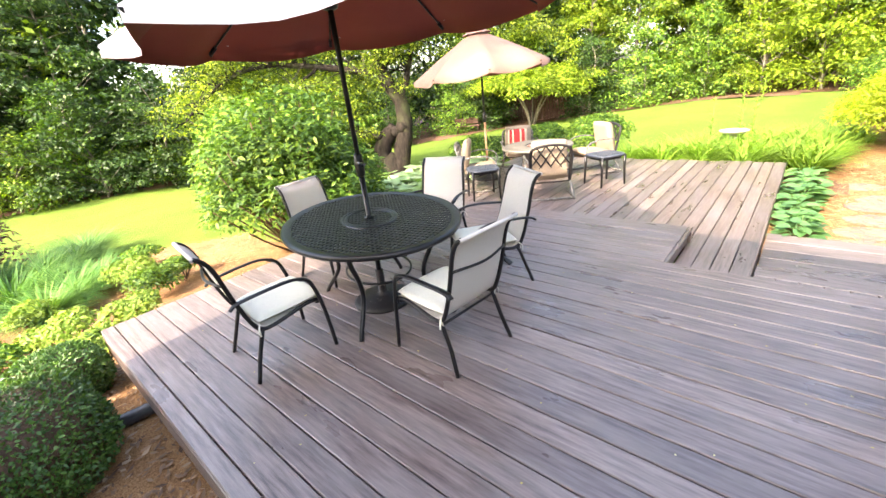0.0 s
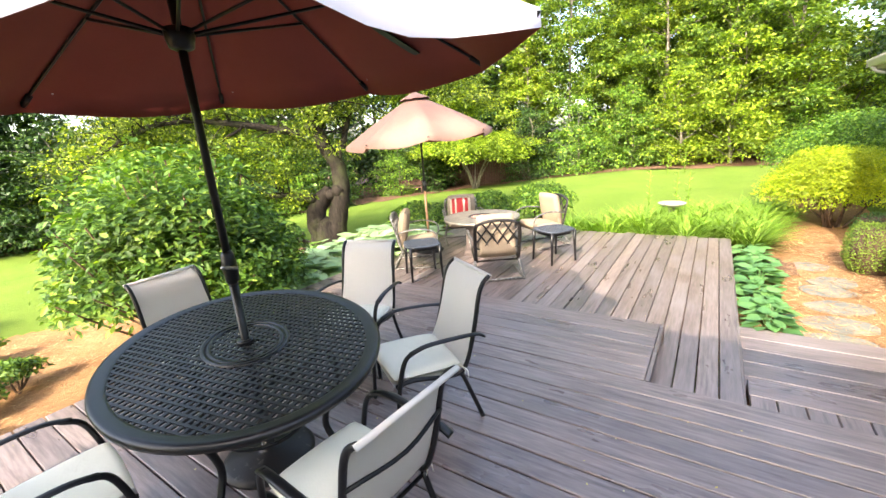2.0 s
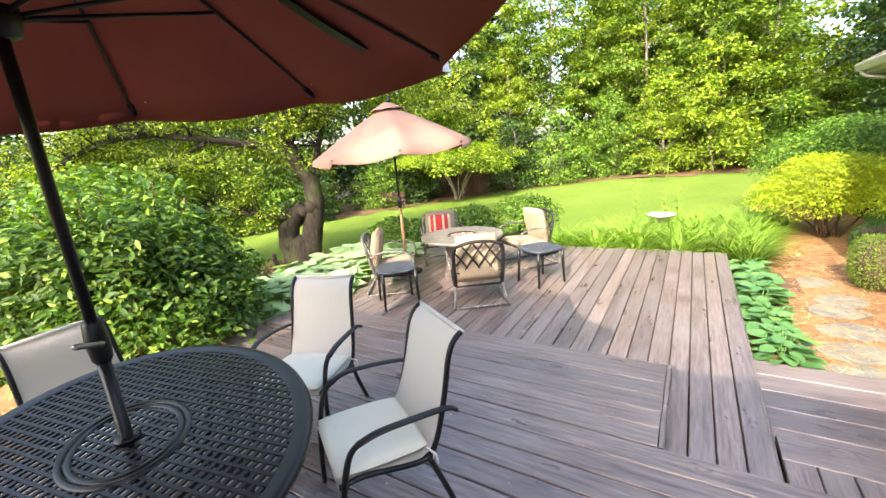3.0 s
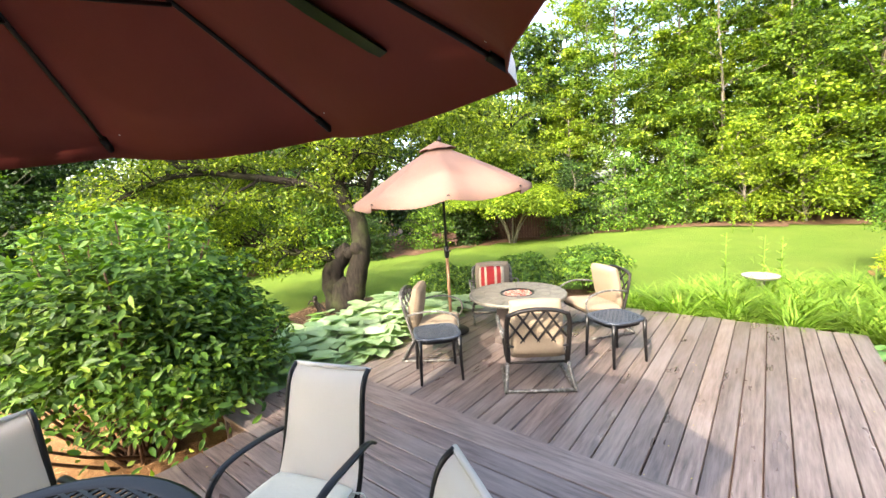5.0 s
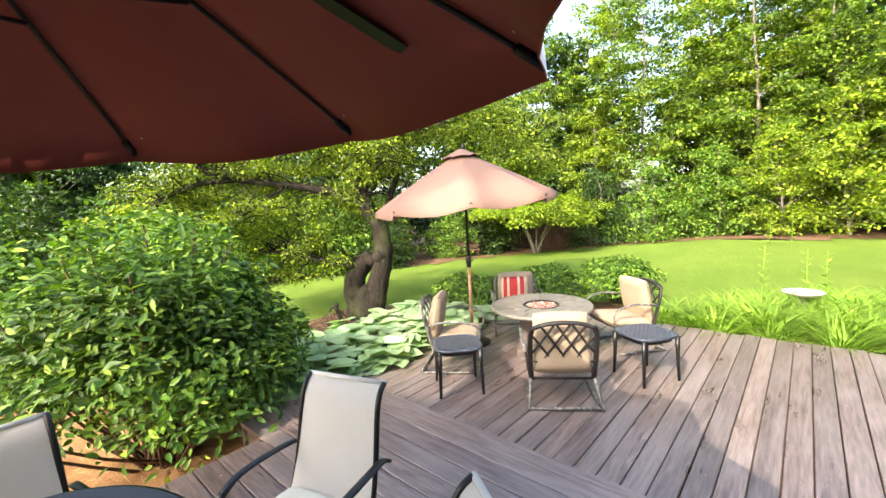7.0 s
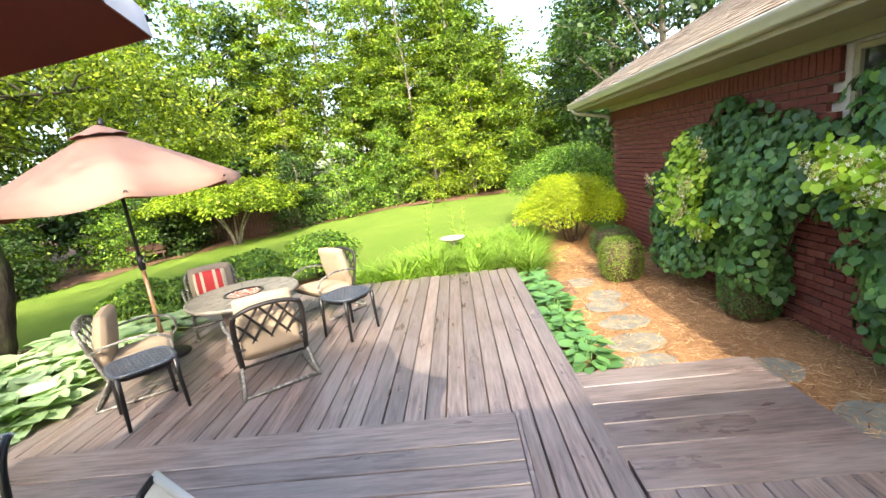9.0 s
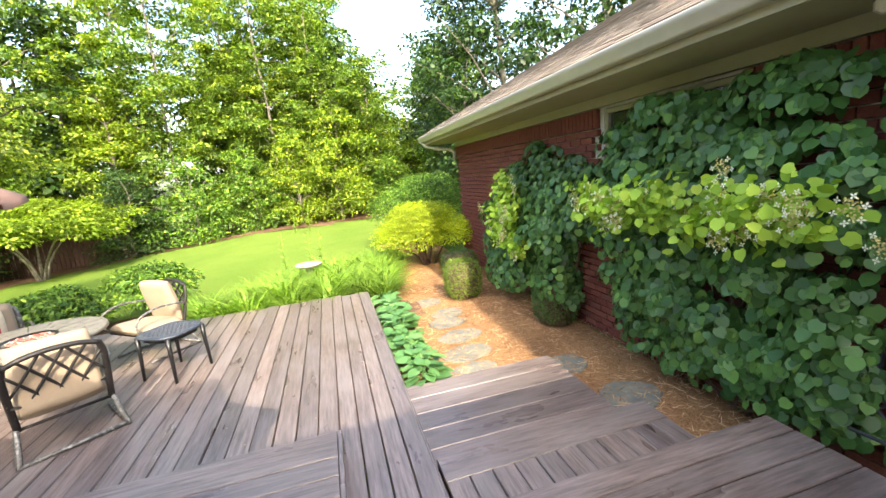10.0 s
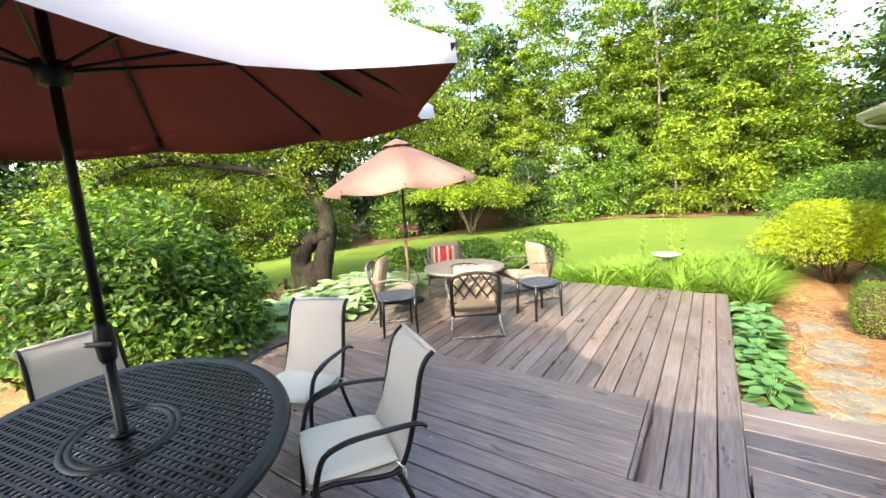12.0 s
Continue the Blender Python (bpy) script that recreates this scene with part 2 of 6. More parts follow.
L_FLOWER = foliage("creamy_flower_heads", (0.34, 0.27, 0.08), (0.55, 0.48, 0.20), (0.62, 0.58, 0.36), 0.3)
L_PETAL = foliage("white_sterile_petals", (0.55, 0.56, 0.40), (0.66, 0.66, 0.50), (0.74, 0.74, 0.62), 0.3)
L_HOSTAW = foliage("pale_green_hosta_leaves", (0.22, 0.34, 0.16), (0.34, 0.47, 0.25), (0.48, 0.58, 0.36), 0.3, 0.45)
L_HOSTAG = foliage("green_hosta_leaves", (0.07, 0.18, 0.055), (0.12, 0.26, 0.08), (0.18, 0.34, 0.10), 0.3, 0.42)
L_LILY = foliage("daylily_blades", (0.10, 0.20, 0.02), (0.20, 0.34, 0.04), (0.34, 0.46, 0.08), 0.45)
L_BLADE = foliage("ornamental_grass_blades", (0.05, 0.14, 0.025), (0.11, 0.24, 0.05), (0.22, 0.36, 0.09), 0.4)
L_LAWN = foliage("lawn_blades", (0.11, 0.19, 0.02), (0.22, 0.31, 0.035), (0.36, 0.42, 0.08), 0.4)
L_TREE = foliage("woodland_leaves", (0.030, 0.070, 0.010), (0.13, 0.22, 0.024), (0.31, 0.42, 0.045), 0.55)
# for dark tree kinds, and as shade put into understory and back-row colour
L_TREED = foliage("dark_and_shaded_woodland_leaves", (0.012, 0.032, 0.009), (0.035, 0.080, 0.016), (0.095, 0.165, 0.028), 0.4)
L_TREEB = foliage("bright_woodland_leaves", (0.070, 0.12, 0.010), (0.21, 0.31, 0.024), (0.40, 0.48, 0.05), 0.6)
L_APPLE = foliage("crabapple_leaves", (0.022, 0.048, 0.006), (0.15, 0.22, 0.018), (0.42, 0.49, 0.05), 0.6)
L_UNDER = foliage("understory_leaves", (0.030, 0.08, 0.012), (0.13, 0.25, 0.028), (0.29, 0.42, 0.05), 0.5)


# ---- mesh tools ----


class Geo:
    """Collects verts and faces for one mesh."""

    def __init__(self):
        self.v, self.f, self.m, self.s = [], [], [], []

    def add(self, verts, faces, mat=0, smooth=False):
        o = len(self.v)
        self.v.extend([tuple(p) for p in verts])
        for f in faces:
            self.f.append([i + o for i in f])
            self.m.append(mat)
            self.s.append(smooth)

    def box(self, c, s, bev=0.0, mat=0, rot=None):
        x, y, z = s[0] / 2, s[1] / 2, s[2] / 2
        if bev <= 0:
            vs = [(sx * x, sy * y, sz * z) for sz in (-1, 1) for sx, sy in ((-1, -1), (1, -1), (1, 1), (-1, 1))]
            fs = [(3, 2, 1, 0), (4, 5, 6, 7), (0, 1, 5, 4), (1, 2, 6, 5), (2, 3, 7, 6), (3, 0, 4, 7)]
        else:
            b = min(bev, x * 0.9, y * 0.9, z * 0.9)
            rings = [(-z, b), (-z + b, 0), (z - b, 0), (z, b)]
            vs = []
            for zz, i in rings:
                for sx, sy in ((-1, -1), (1, -1), (1, 1), (-1, 1)):
                    if sx == sy:
                        vs += [(sx * (x - i), sy * (y - i - b), zz), (sx * (x - i - b), sy * (y - i), zz)]
                    else:
                        vs += [(sx * (x - i - b), sy * (y - i), zz), (sx * (x - i), sy * (y - i - b), zz)]
            n = 8
            fs = []
            # order every ring by angle so that it runs round once
            order = sorted(range(8), key=lambda k: math.atan2(vs[8 + k][1] / y, vs[8 + k][0] / x))
            vs = [vs[r * 8 + k] for r in range(4) for k in order]
            for r in range(3):
                for k in range(n):
                    a, d = r * n + k, r * n + (k + 1) % n
                    fs.append((a, d, d + n, a + n))
            fs += [tuple(range(n - 1, -1, -1)), tuple(range(3 * n, 4 * n))]
        if rot is not None:
            vs = [tuple(rot @ Vector(p)) for p in vs]
        self.add([(p[0] + c[0], p[1] + c[1], p[2] + c[2]) for p in vs], fs, mat)
        return self

    def tube(self, pts, r, n=8, mat=0, flat=1.0, closed=False, caps=True, up=(0, 0, 1)):
        """Sweeps a round (or flattened) section; r is a number or one a point."""
        pts = [Vector(p) for p in pts]
        k = len(pts)
        rs = r if isinstance(r, (list, tuple)) else [r] * k
        vs = []
        side = None
        for i, p in enumerate(pts):
            a = pts[(i - 1) % k] if closed or i > 0 else p
            c = pts[(i + 1) % k] if closed or i < k - 1 else p
            t = (c - a).normalized()
            if side is None:
                side = t.cross(Vector(up))
                if side.length < 0.05:
                    side = t.cross(Vector((1, 0, 0)))
                    if side.length < 0.05:
                        side = t.cross(Vector((0, 1, 0)))
            side = (side - t * side.dot(t)).normalized()
            nn = side.cross(t)
            for j in range(n):
                w = 2 * math.pi * j / n + math.pi / n
                vs.append(p + side * (math.cos(w) * rs[i]) + nn * (math.sin(w) * rs[i] * flat))
        fs = []
        for i in range(k if closed else k - 1):
            for j in range(n):
                a, b = i * n + j, i * n + (j + 1) % n
                c, d = ((i + 1) % k) * n + (j + 1) % n, ((i + 1) % k) * n + j
                fs.append((a, b, c, d))
        if caps and not closed:
            fs += [tuple(range(n - 1, -1, -1)), tuple(range((k - 1) * n, k * n))]
        self.add(vs, fs, mat, n > 4)
        return self

    def lathe(self, prof, n=24, c=(0, 0, 0), mat=0, sx=1.0, sy=1.0):
        vs, fs = [], []
        for r, z in prof:
            for j in range(n):
                w = 2 * math.pi * j / n
                vs.append((c[0] + r * math.cos(w) * sx, c[1] + r * math.sin(w) * sy, c[2] + z))
        for i in range(len(prof) - 1):
            for j in range(n):
                a, b = i * n + j, i * n + (j + 1) % n
                fs.append((a, b, b + n, a + n))
        if prof[0][0] > 1e-6:
            fs.append(tuple(range(n - 1, -1, -1)))
        if prof[-1][0] > 1e-6:
            fs.append(tuple(range((len(prof) - 1) * n, len(prof) * n)))
        self.add(vs, fs, mat, True)
        return self

    def sheet(self, rows, thick=0.0, mat=0, mat2=None, closed=False):
        """A smooth skin over a grid of points, with thickness along its normals."""
        h, w = len(rows), len(rows[0])
        P = [[Vector(p) for p in r] for r in rows]
        top = [p for r in P for p in r]
        fs = []
        for i in range(h - 1):
            for j in range(w - (0 if closed else 1)):
                j2 = (j + 1) % w
                fs.append((i * w + j, i * w + j2, (i + 1) * w + j2, (i + 1) * w + j))
        self.add(top, fs, mat, True)
        if thick:
            low = []
            for i in range(h):
                for j in range(w):
                    a = P[min(i + 1, h - 1)][j] - P[max(i - 1, 0)][j]
                    b = P[i][(j + 1) % w if closed else min(j + 1, w - 1)] - P[i][(j - 1) % w if closed else max(j - 1, 0)]
                    nn = b.cross(a)
                    nn = nn.normalized() if nn.length > 1e-9 else Vector((0, 0, 1))
                    low.append(P[i][j] - nn * thick)
            o = h * w
            both = top + low
            edge = []
            ring = [(0, j) for j in range(w)] + ([] if closed else [(i, w - 1) for i in range(1, h)])
            self.add(low, [tuple(reversed(f)) for f in fs], mat if mat2 is None else mat2, True)
            if closed:
                loops = [[(0, j) for j in range(w)], [(h - 1, j) for j in range(w)]]
            else:
                loops = [[(0, j) for j in range(w)] + [(i, w - 1) for i in range(1, h)]
                         + [(h - 1, j) for j in range(w - 2, -1, -1)] + [(i, 0) for i in range(h - 2, 0, -1)]]
            for lp in loops:
                m = len(lp)
                vs = [both[i * w + j] for i, j in lp] + [both[o + i * w + j] for i, j in lp]
                self.add(vs, [(k, m + k, m + (k + 1) % m, (k + 1) % m) for k in range(m)], mat, False)
        return self

    def mesh(self, name, mats):
        me = bpy.data.meshes.new(name)
        me.from_pydata(self.v, [], self.f)
        for m in mats if isinstance(mats, (list, tuple)) else [mats]:
            me.materials.append(m)
        me.polygons.foreach_set("material_index", self.m)
        me.polygons.foreach_set("use_smooth", self.s)
        me.update()
        return me


def part(name, geo, mats, parent=None, label="", at=None, kind=""):
    me = geo if isinstance(geo, bpy.types.Mesh) else geo.mesh(name, mats)
    ob = new(name, me)
    if parent is not None:
        ob.parent = parent
    if at is not None:
        ob.matrix_basis = at
    return tagged(ob, label=label, kind=kind)


def thing(name, label, category, at=None, group="", kind=""):
    ob = new(name)
    ob.empty_display_size = 0.1
    if at is not None:
        ob.matrix_basis = at
    return tagged(ob, label, category, group, kind)


def bend(ctrl, n=8):
    """Catmull-Rom points through the control points."""
    c = [Vector(p) for p in ctrl]
    c = [c[0] * 2 - c[1]] + c + [c[-1] * 2 - c[-2]]
    out = []
    for i in range(1, len(c) - 2):
        for k in range(n):
            t = k / n
            a, b, d, e = c[i - 1], c[i], c[i + 1], c[i + 2]
            out.append(0.5 * ((2 * b) + (d - a) * t + (2 * a - 5 * b + 4 * d - e) * t * t + (3 * b - a - 3 * d + e) * t ** 3))
    out.append(c[-2])
    return out


LEAF2 = (np.array([(0, 0, 0), (0.5, 0.5, -0.05), (1, 0, -0.04), (0.5, -0.5, -0.05)]), [(0, 2, 1), (0, 3, 2)])
LEAF6 = (np.array([(0, 0, 0), (0.28, 0.40, 0.05), (0.62, 0.36, 0.03), (1, 0, -0.12), (0.62, -0.36, 0.03), (0.28, -0.40, 0.05), (0.5, 0, -0.03)]),
         [(0, 6, 1), (1, 6, 2), (2, 6, 3), (3, 6, 4), (4, 6, 5), (5, 6, 0)])
ROUND = (np.array([(0.06, 0, 0), (-0.02, 0.30, 0.02), (0.28, 0.52, 0.03), (0.66, 0.44, 0.0), (1, 0, -0.10), (0.66, -0.44, 0.0), (0.28, -0.52, 0.03), (-0.02, -0.30, 0.02), (0.45, 0, -0.05)]),
         [(0, 8, 1), (1, 8, 2), (2, 8, 3), (3, 8, 4), (4, 8, 5), (5, 8, 6), (6, 8, 7), (7, 8, 0)])
PETAL4 = (np.array([(0, 0, 0), (0.4, 0.12, 0.02), (0.5, 0.5, 0), (0.12, 0.4, 0.02), (-0.12, 0.4, 0.02), (-0.5, 0.5, 0), (-0.4, 0.12, 0.02), (-0.4, -0.12, 0.02), (-0.5, -0.5, 0), (-0.12, -0.4, 0.02), (0.12, -0.4, 0.02), (0.5, -0.5, 0), (0.4, -0.12, 0.02)]),
          [(0, 1, 2, 3), (0, 4, 5, 6), (0, 7, 8, 9), (0, 10, 11, 12)])


def blade(curl=0.35, segs=4):
    """A grass blade that rises along x and droops along -z."""
    v, f = [], []
    for i in range(segs + 1):
        t = i / segs
        w = 0.5 * (1 - t ** 2.2) + 0.02
        x, z = t * (1 - 0.25 * curl * t), -curl * t ** 2.3
        v += [(x, w, z), (x, -w, z)]
    for i in range(segs):
        f.append((2 * i, 2 * i + 1, 2 * i + 3, 2 * i + 2))
    return np.array(v), f


def scatter(name, tmpl, P, D, N, L, W, mats, parent=None, label="", kind="", mi=None, lw=None):
    """Joins one copy of a leaf at each point: D its axis, N its face, L and W its size."""
    tv, tf = tmpl
    n, k = len(P), len(tv)
    D = D / (np.linalg.norm(D, axis=1, keepdims=True) + 1e-9)
    B = np.cross(N, D)
    B /= np.linalg.norm(B, axis=1, keepdims=True) + 1e-9
    U = np.cross(D, B)
    L = np.broadcast_to(np.asarray(L, float), (n,))
    W = np.broadcast_to(np.asarray(W, float), (n,))
    V = (P[:, None, :] + D[:, None, :] * (tv[None, :, 0:1] * L[:, None, None])
         + B[:, None, :] * (tv[None, :, 1:2] * W[:, None, None]) + U[:, None, :] * (tv[None, :, 2:3] * L[:, None, None]))
    me = bpy.data.meshes.new(name)
    me.vertices.add(n * k)
    me.vertices.foreach_set("co", V.reshape(-1).astype(np.float32))
    sizes = np.array([len(f) for f in tf])
    flat = np.array([i for f in tf for i in f])
    per = len(flat)
    idx = (flat[None, :] + (np.arange(n) * k)[:, None]).reshape(-1)
    me.loops.add(n * per)
    me.loops.foreach_set("vertex_index", idx.astype(np.int32))
    me.polygons.add(n * len(tf))
    st = np.concatenate(([0], np.cumsum(sizes)[:-1]))
    me.polygons.foreach_set("loop_start", (st[None, :] + (np.arange(n) * per)[:, None]).reshape(-1).astype(np.int32))
    for m in mats if isinstance(mats, (list, tuple)) else [mats]:
        me.materials.append(m)
    if mi is not None:
        me.polygons.foreach_set("material_index", np.repeat(mi, len(tf)).astype(np.int32))
    me.polygons.foreach_set("use_smooth", np.ones(n * len(tf), bool))
    me.update(calc_edges=True)
    ob = new(name, me)
    if parent is not None:
        ob.parent = parent
    return tagged(ob, label=label, kind=kind)


def unit(r, n):
    u = r.normal(size=(n, 3))
    return u / np.linalg.norm(u, axis=1, keepdims=True)


def crown_points(r, clumps, n, inner=0.72, updir=0.5, wild=0.6, droop=0.3):
    """Leaf places on the skins of many overlapping clumps (x, y, z, rx, ry, rz)."""
    C = np.array(clumps, float)
    a = C[:, 3] * C[:, 4] + C[:, 4] * C[:, 5]
    k = r.choice(len(C), n, p=a / a.sum())
    u = unit(r, n)
    u[:, 2] = np.where(u[:, 2] < -0.35, -u[:, 2], u[:, 2])
    rad = inner + (1.08 - inner) * r.random(n) ** 0.6
    P = C[k, :3] + u * C[k, 3:] * rad[:, None]
    N = u * 0.6 + np.array([0, 0, updir]) + unit(r, n) * wild
    N /= np.linalg.norm(N, axis=1, keepdims=True)
    D = u + unit(r, n) * 0.8 + np.array([0, 0, -droop])
    D -= N * (D * N).sum(1, keepdims=True)
    return P, D, N


def gz(x, y):
    """Height of the ground: level by the house, falling gently to the west."""
    s = min(max((-x - 2.0) / 16.0, 0.0), 1.0)
    return -0.45 - 0.95 * s * (1.6 - 0.6 * s) / 1.0 * (1.0 if s < 1 else 1.0)


# ---- ground ----


def smooth_grid(name, x0, x1, y0, y1, step, lift, mat, inside=None, wob=0.0, kind="structure", label=""):
    """A sheet of ground that follows gz(), with an uneven rim where a test is given."""
    nx, ny = int((x1 - x0) / step) + 1, int((y1 - y0) / step) + 1
    keep, v, f = {}, [], []
    for j in range(ny):
        for i in range(nx):
            x, y = x0 + i * step, y0 + j * step
            if inside is None or inside(x, y):
                keep[i, j] = len(v)
                v.append((x, y, gz(x, y) + lift + wob * noise.noise((x * 3, y * 3, 1.7))))
    for j in range(ny - 1):
        for i in range(nx - 1):
            q = [(i, j), (i + 1, j), (i + 1, j + 1), (i, j + 1)]
            if all(k in keep for k in q):
                f.append([keep[k] for k in q])
    me = bpy.data.meshes.new(name)
    me.from_pydata(v, [], f)
    me.materials.append(mat)
    me.polygons.foreach_set("use_smooth", [True] * len(f))
    me.update()
    return tagged(new(name, me), label=label, kind=kind)


def build_ground():
    xs = [-900, -300, -120, -60] + [x * 1.0 for x in range(-40, 33)] + [60, 120, 300, 900]
    ys = [-900, -300, -100, -50] + [y * 1.0 for y in range(-30, 51)] + [80, 150, 300, 900]
    v = [(x, y, gz(x, y)) for y in ys for x in xs]
    n = len(xs)
    f = [(j * n + i, j * n + i + 1, (j + 1) * n + i + 1, (j + 1) * n + i) for j in range(len(ys) - 1) for i in range(n - 1)]
    me = bpy.data.meshes.new("ground")
    me.from_pydata(v, [], f)
    me.materials.append(GRASS)
    me.polygons.foreach_set("use_smooth", [True] * len(f))
    tagged(new("ground", me), "sunny mown yellow-green lawn sloping gently to the west", "lawn", kind="structure")


def in_path_bed(x, y):
    w = 0.25 * noise.noise((x * 1.3, y * 1.3, 4))
    left = 1.7 if y < 10.3 else 1.7 + (y - 10.3) * 0.16
    return left + w < x < 4.48 and 5.1 < y < 16.5 + w


def in_west_bed(x, y):
    w = 0.35 * noise.noise((x * 0.9, y * 0.9, 9))
    if x > -2.0 and y > 2.0:
        return False
    lim = 4.9 + w if x > -6.4 else 4.9 + w + (x + 6.4) * 0.95
    return x > -9.0 - w and (-4 < y < lim or (x > -4.6 + w and y < 9.2))


def in_lily_bed(x, y):
    w = 0.3 * noise.noise((x * 1.1, y * 1.1, 14))
    return -5.0 < x + w < 2.6 and 9.0 < y < 12.0 + w


def in_tree_bed(x, y):
    w = 0.25 * noise.noise((x * 2, y * 2, 2))
    return ((x + 6.9) / 1.55) ** 2 + ((y - 9.5) / 1.35) ** 2 < 1 + w


def in_woods_floor(x, y):
    w = 0.8 * noise.noise((x * 0.35, y * 0.35, 6))
    return y > woods_edge(x) + w or x < -21.0 + w


def woods_edge(x):
    pts = [(-40, -8), (-21, 4), (-18, 9.5), (-14.5, 16), (-11.5, 20.5), (-6, 24.2), (2, 24.8), (9, 27), (40, 30)]
    for (a, b), (c, d) in zip(pts, pts[1:]):
        if a <= x <= c:
            return b + (d - b) * (x - a) / (c - a)
    return 30


def bits(name, test, box, n, mat, size, thin, seed, label):
    r = np.random.default_rng(seed)
    P = []
    while len(P) < n:
        x, y = r.uniform(box[0], box[1]), r.uniform(box[2], box[3])
        if test(x, y):
            P.append((x, y, gz(x, y) + 0.05 + r.random() * 0.012))
    P = np.array(P)
    a = r.random(n) * 6.283
    D = np.stack([np.cos(a), np.sin(a), r.normal(0, 0.18, n)], 1)
    N = np.array([0, 0, 1.0]) + unit(r, n) * 0.35
    L = size * r.uniform(0.5, 1.3, n)
    scatter(name, LEAF2, P, D, N, L, L * thin, mat, label=label, kind="stuff")


# ---- decks ----
STEP = 0.16


def board_geo(length, width, thick=0.036):
    g = Geo()
    w, b = width / 2, 0.005
    sec = [(-w, -thick), (w, -thick), (w, -b), (w - b, 0), (-w + b, 0), (-w, -b)]
    n = len(sec)
    v = [(-length / 2, y, z) for y, z in sec] + [(length / 2, y, z) for y, z in sec]
    f = [(i, n + i, n + (i + 1) % n, (i + 1) % n) for i in range(n)]
    f += [tuple(range(n)), tuple(range(2 * n - 1, n - 1, -1))]
    g.add(v, f)
    return g.mesh("board", DECK)


_boards = {}


def lay(parent, x0, x1, y0, y1, z, along="x", pitch=STEP, gap=0.008, name="board"):
    """Fills a rectangle with boards of one direction."""
    span = (y1 - y0) if along == "x" else (x1 - x0)
    run = (x1 - x0) if along == "x" else (y1 - y0)
    n = max(1, round(span / pitch))
    p = span / n
    key = (round(run, 3), round(p, 4))
    if key not in _boards:
        _boards[key] = board_geo(run - 0.004, p - gap)
    for i in range(n):
        c = (i + 0.5) * p
        dz = random.uniform(-0.0015, 0.0015)
        if along == "x":
            m = pose((x0 + x1) / 2, y0 + c, z + dz, random.uniform(-0.25, 0.25))
        else:
            m = pose(x0 + c, (y0 + y1) / 2, z + dz, 0, random.uniform(-0.25, 0.25), 90)
        part(name, _boards[key], None, parent, at=m)


def fascia(parent, p, q, top, low, name="fascia"):
    """A board on edge along the rim from p to q."""
    d = Vector(q) - Vector(p)
    me = board_geo(d.length, top - low, 0.03)
    a = math.degrees(math.atan2(d.y, d.x))
    m = pose((p[0] + q[0]) / 2, (p[1] + q[1]) / 2, (top + low) / 2, 0, 0, a) @ pose(0, 0, 0, 90)
    part(name, me, None, parent, at=m)


X0, XA, XE = -2.27, 1.32, 3.9
Y0, Y1, Y2 = 1.79, 5.15, 6.11
FX0, FX1, FY1 = -3.05, 1.87, 10.16
ZF, ZL = -0.17, -0.29


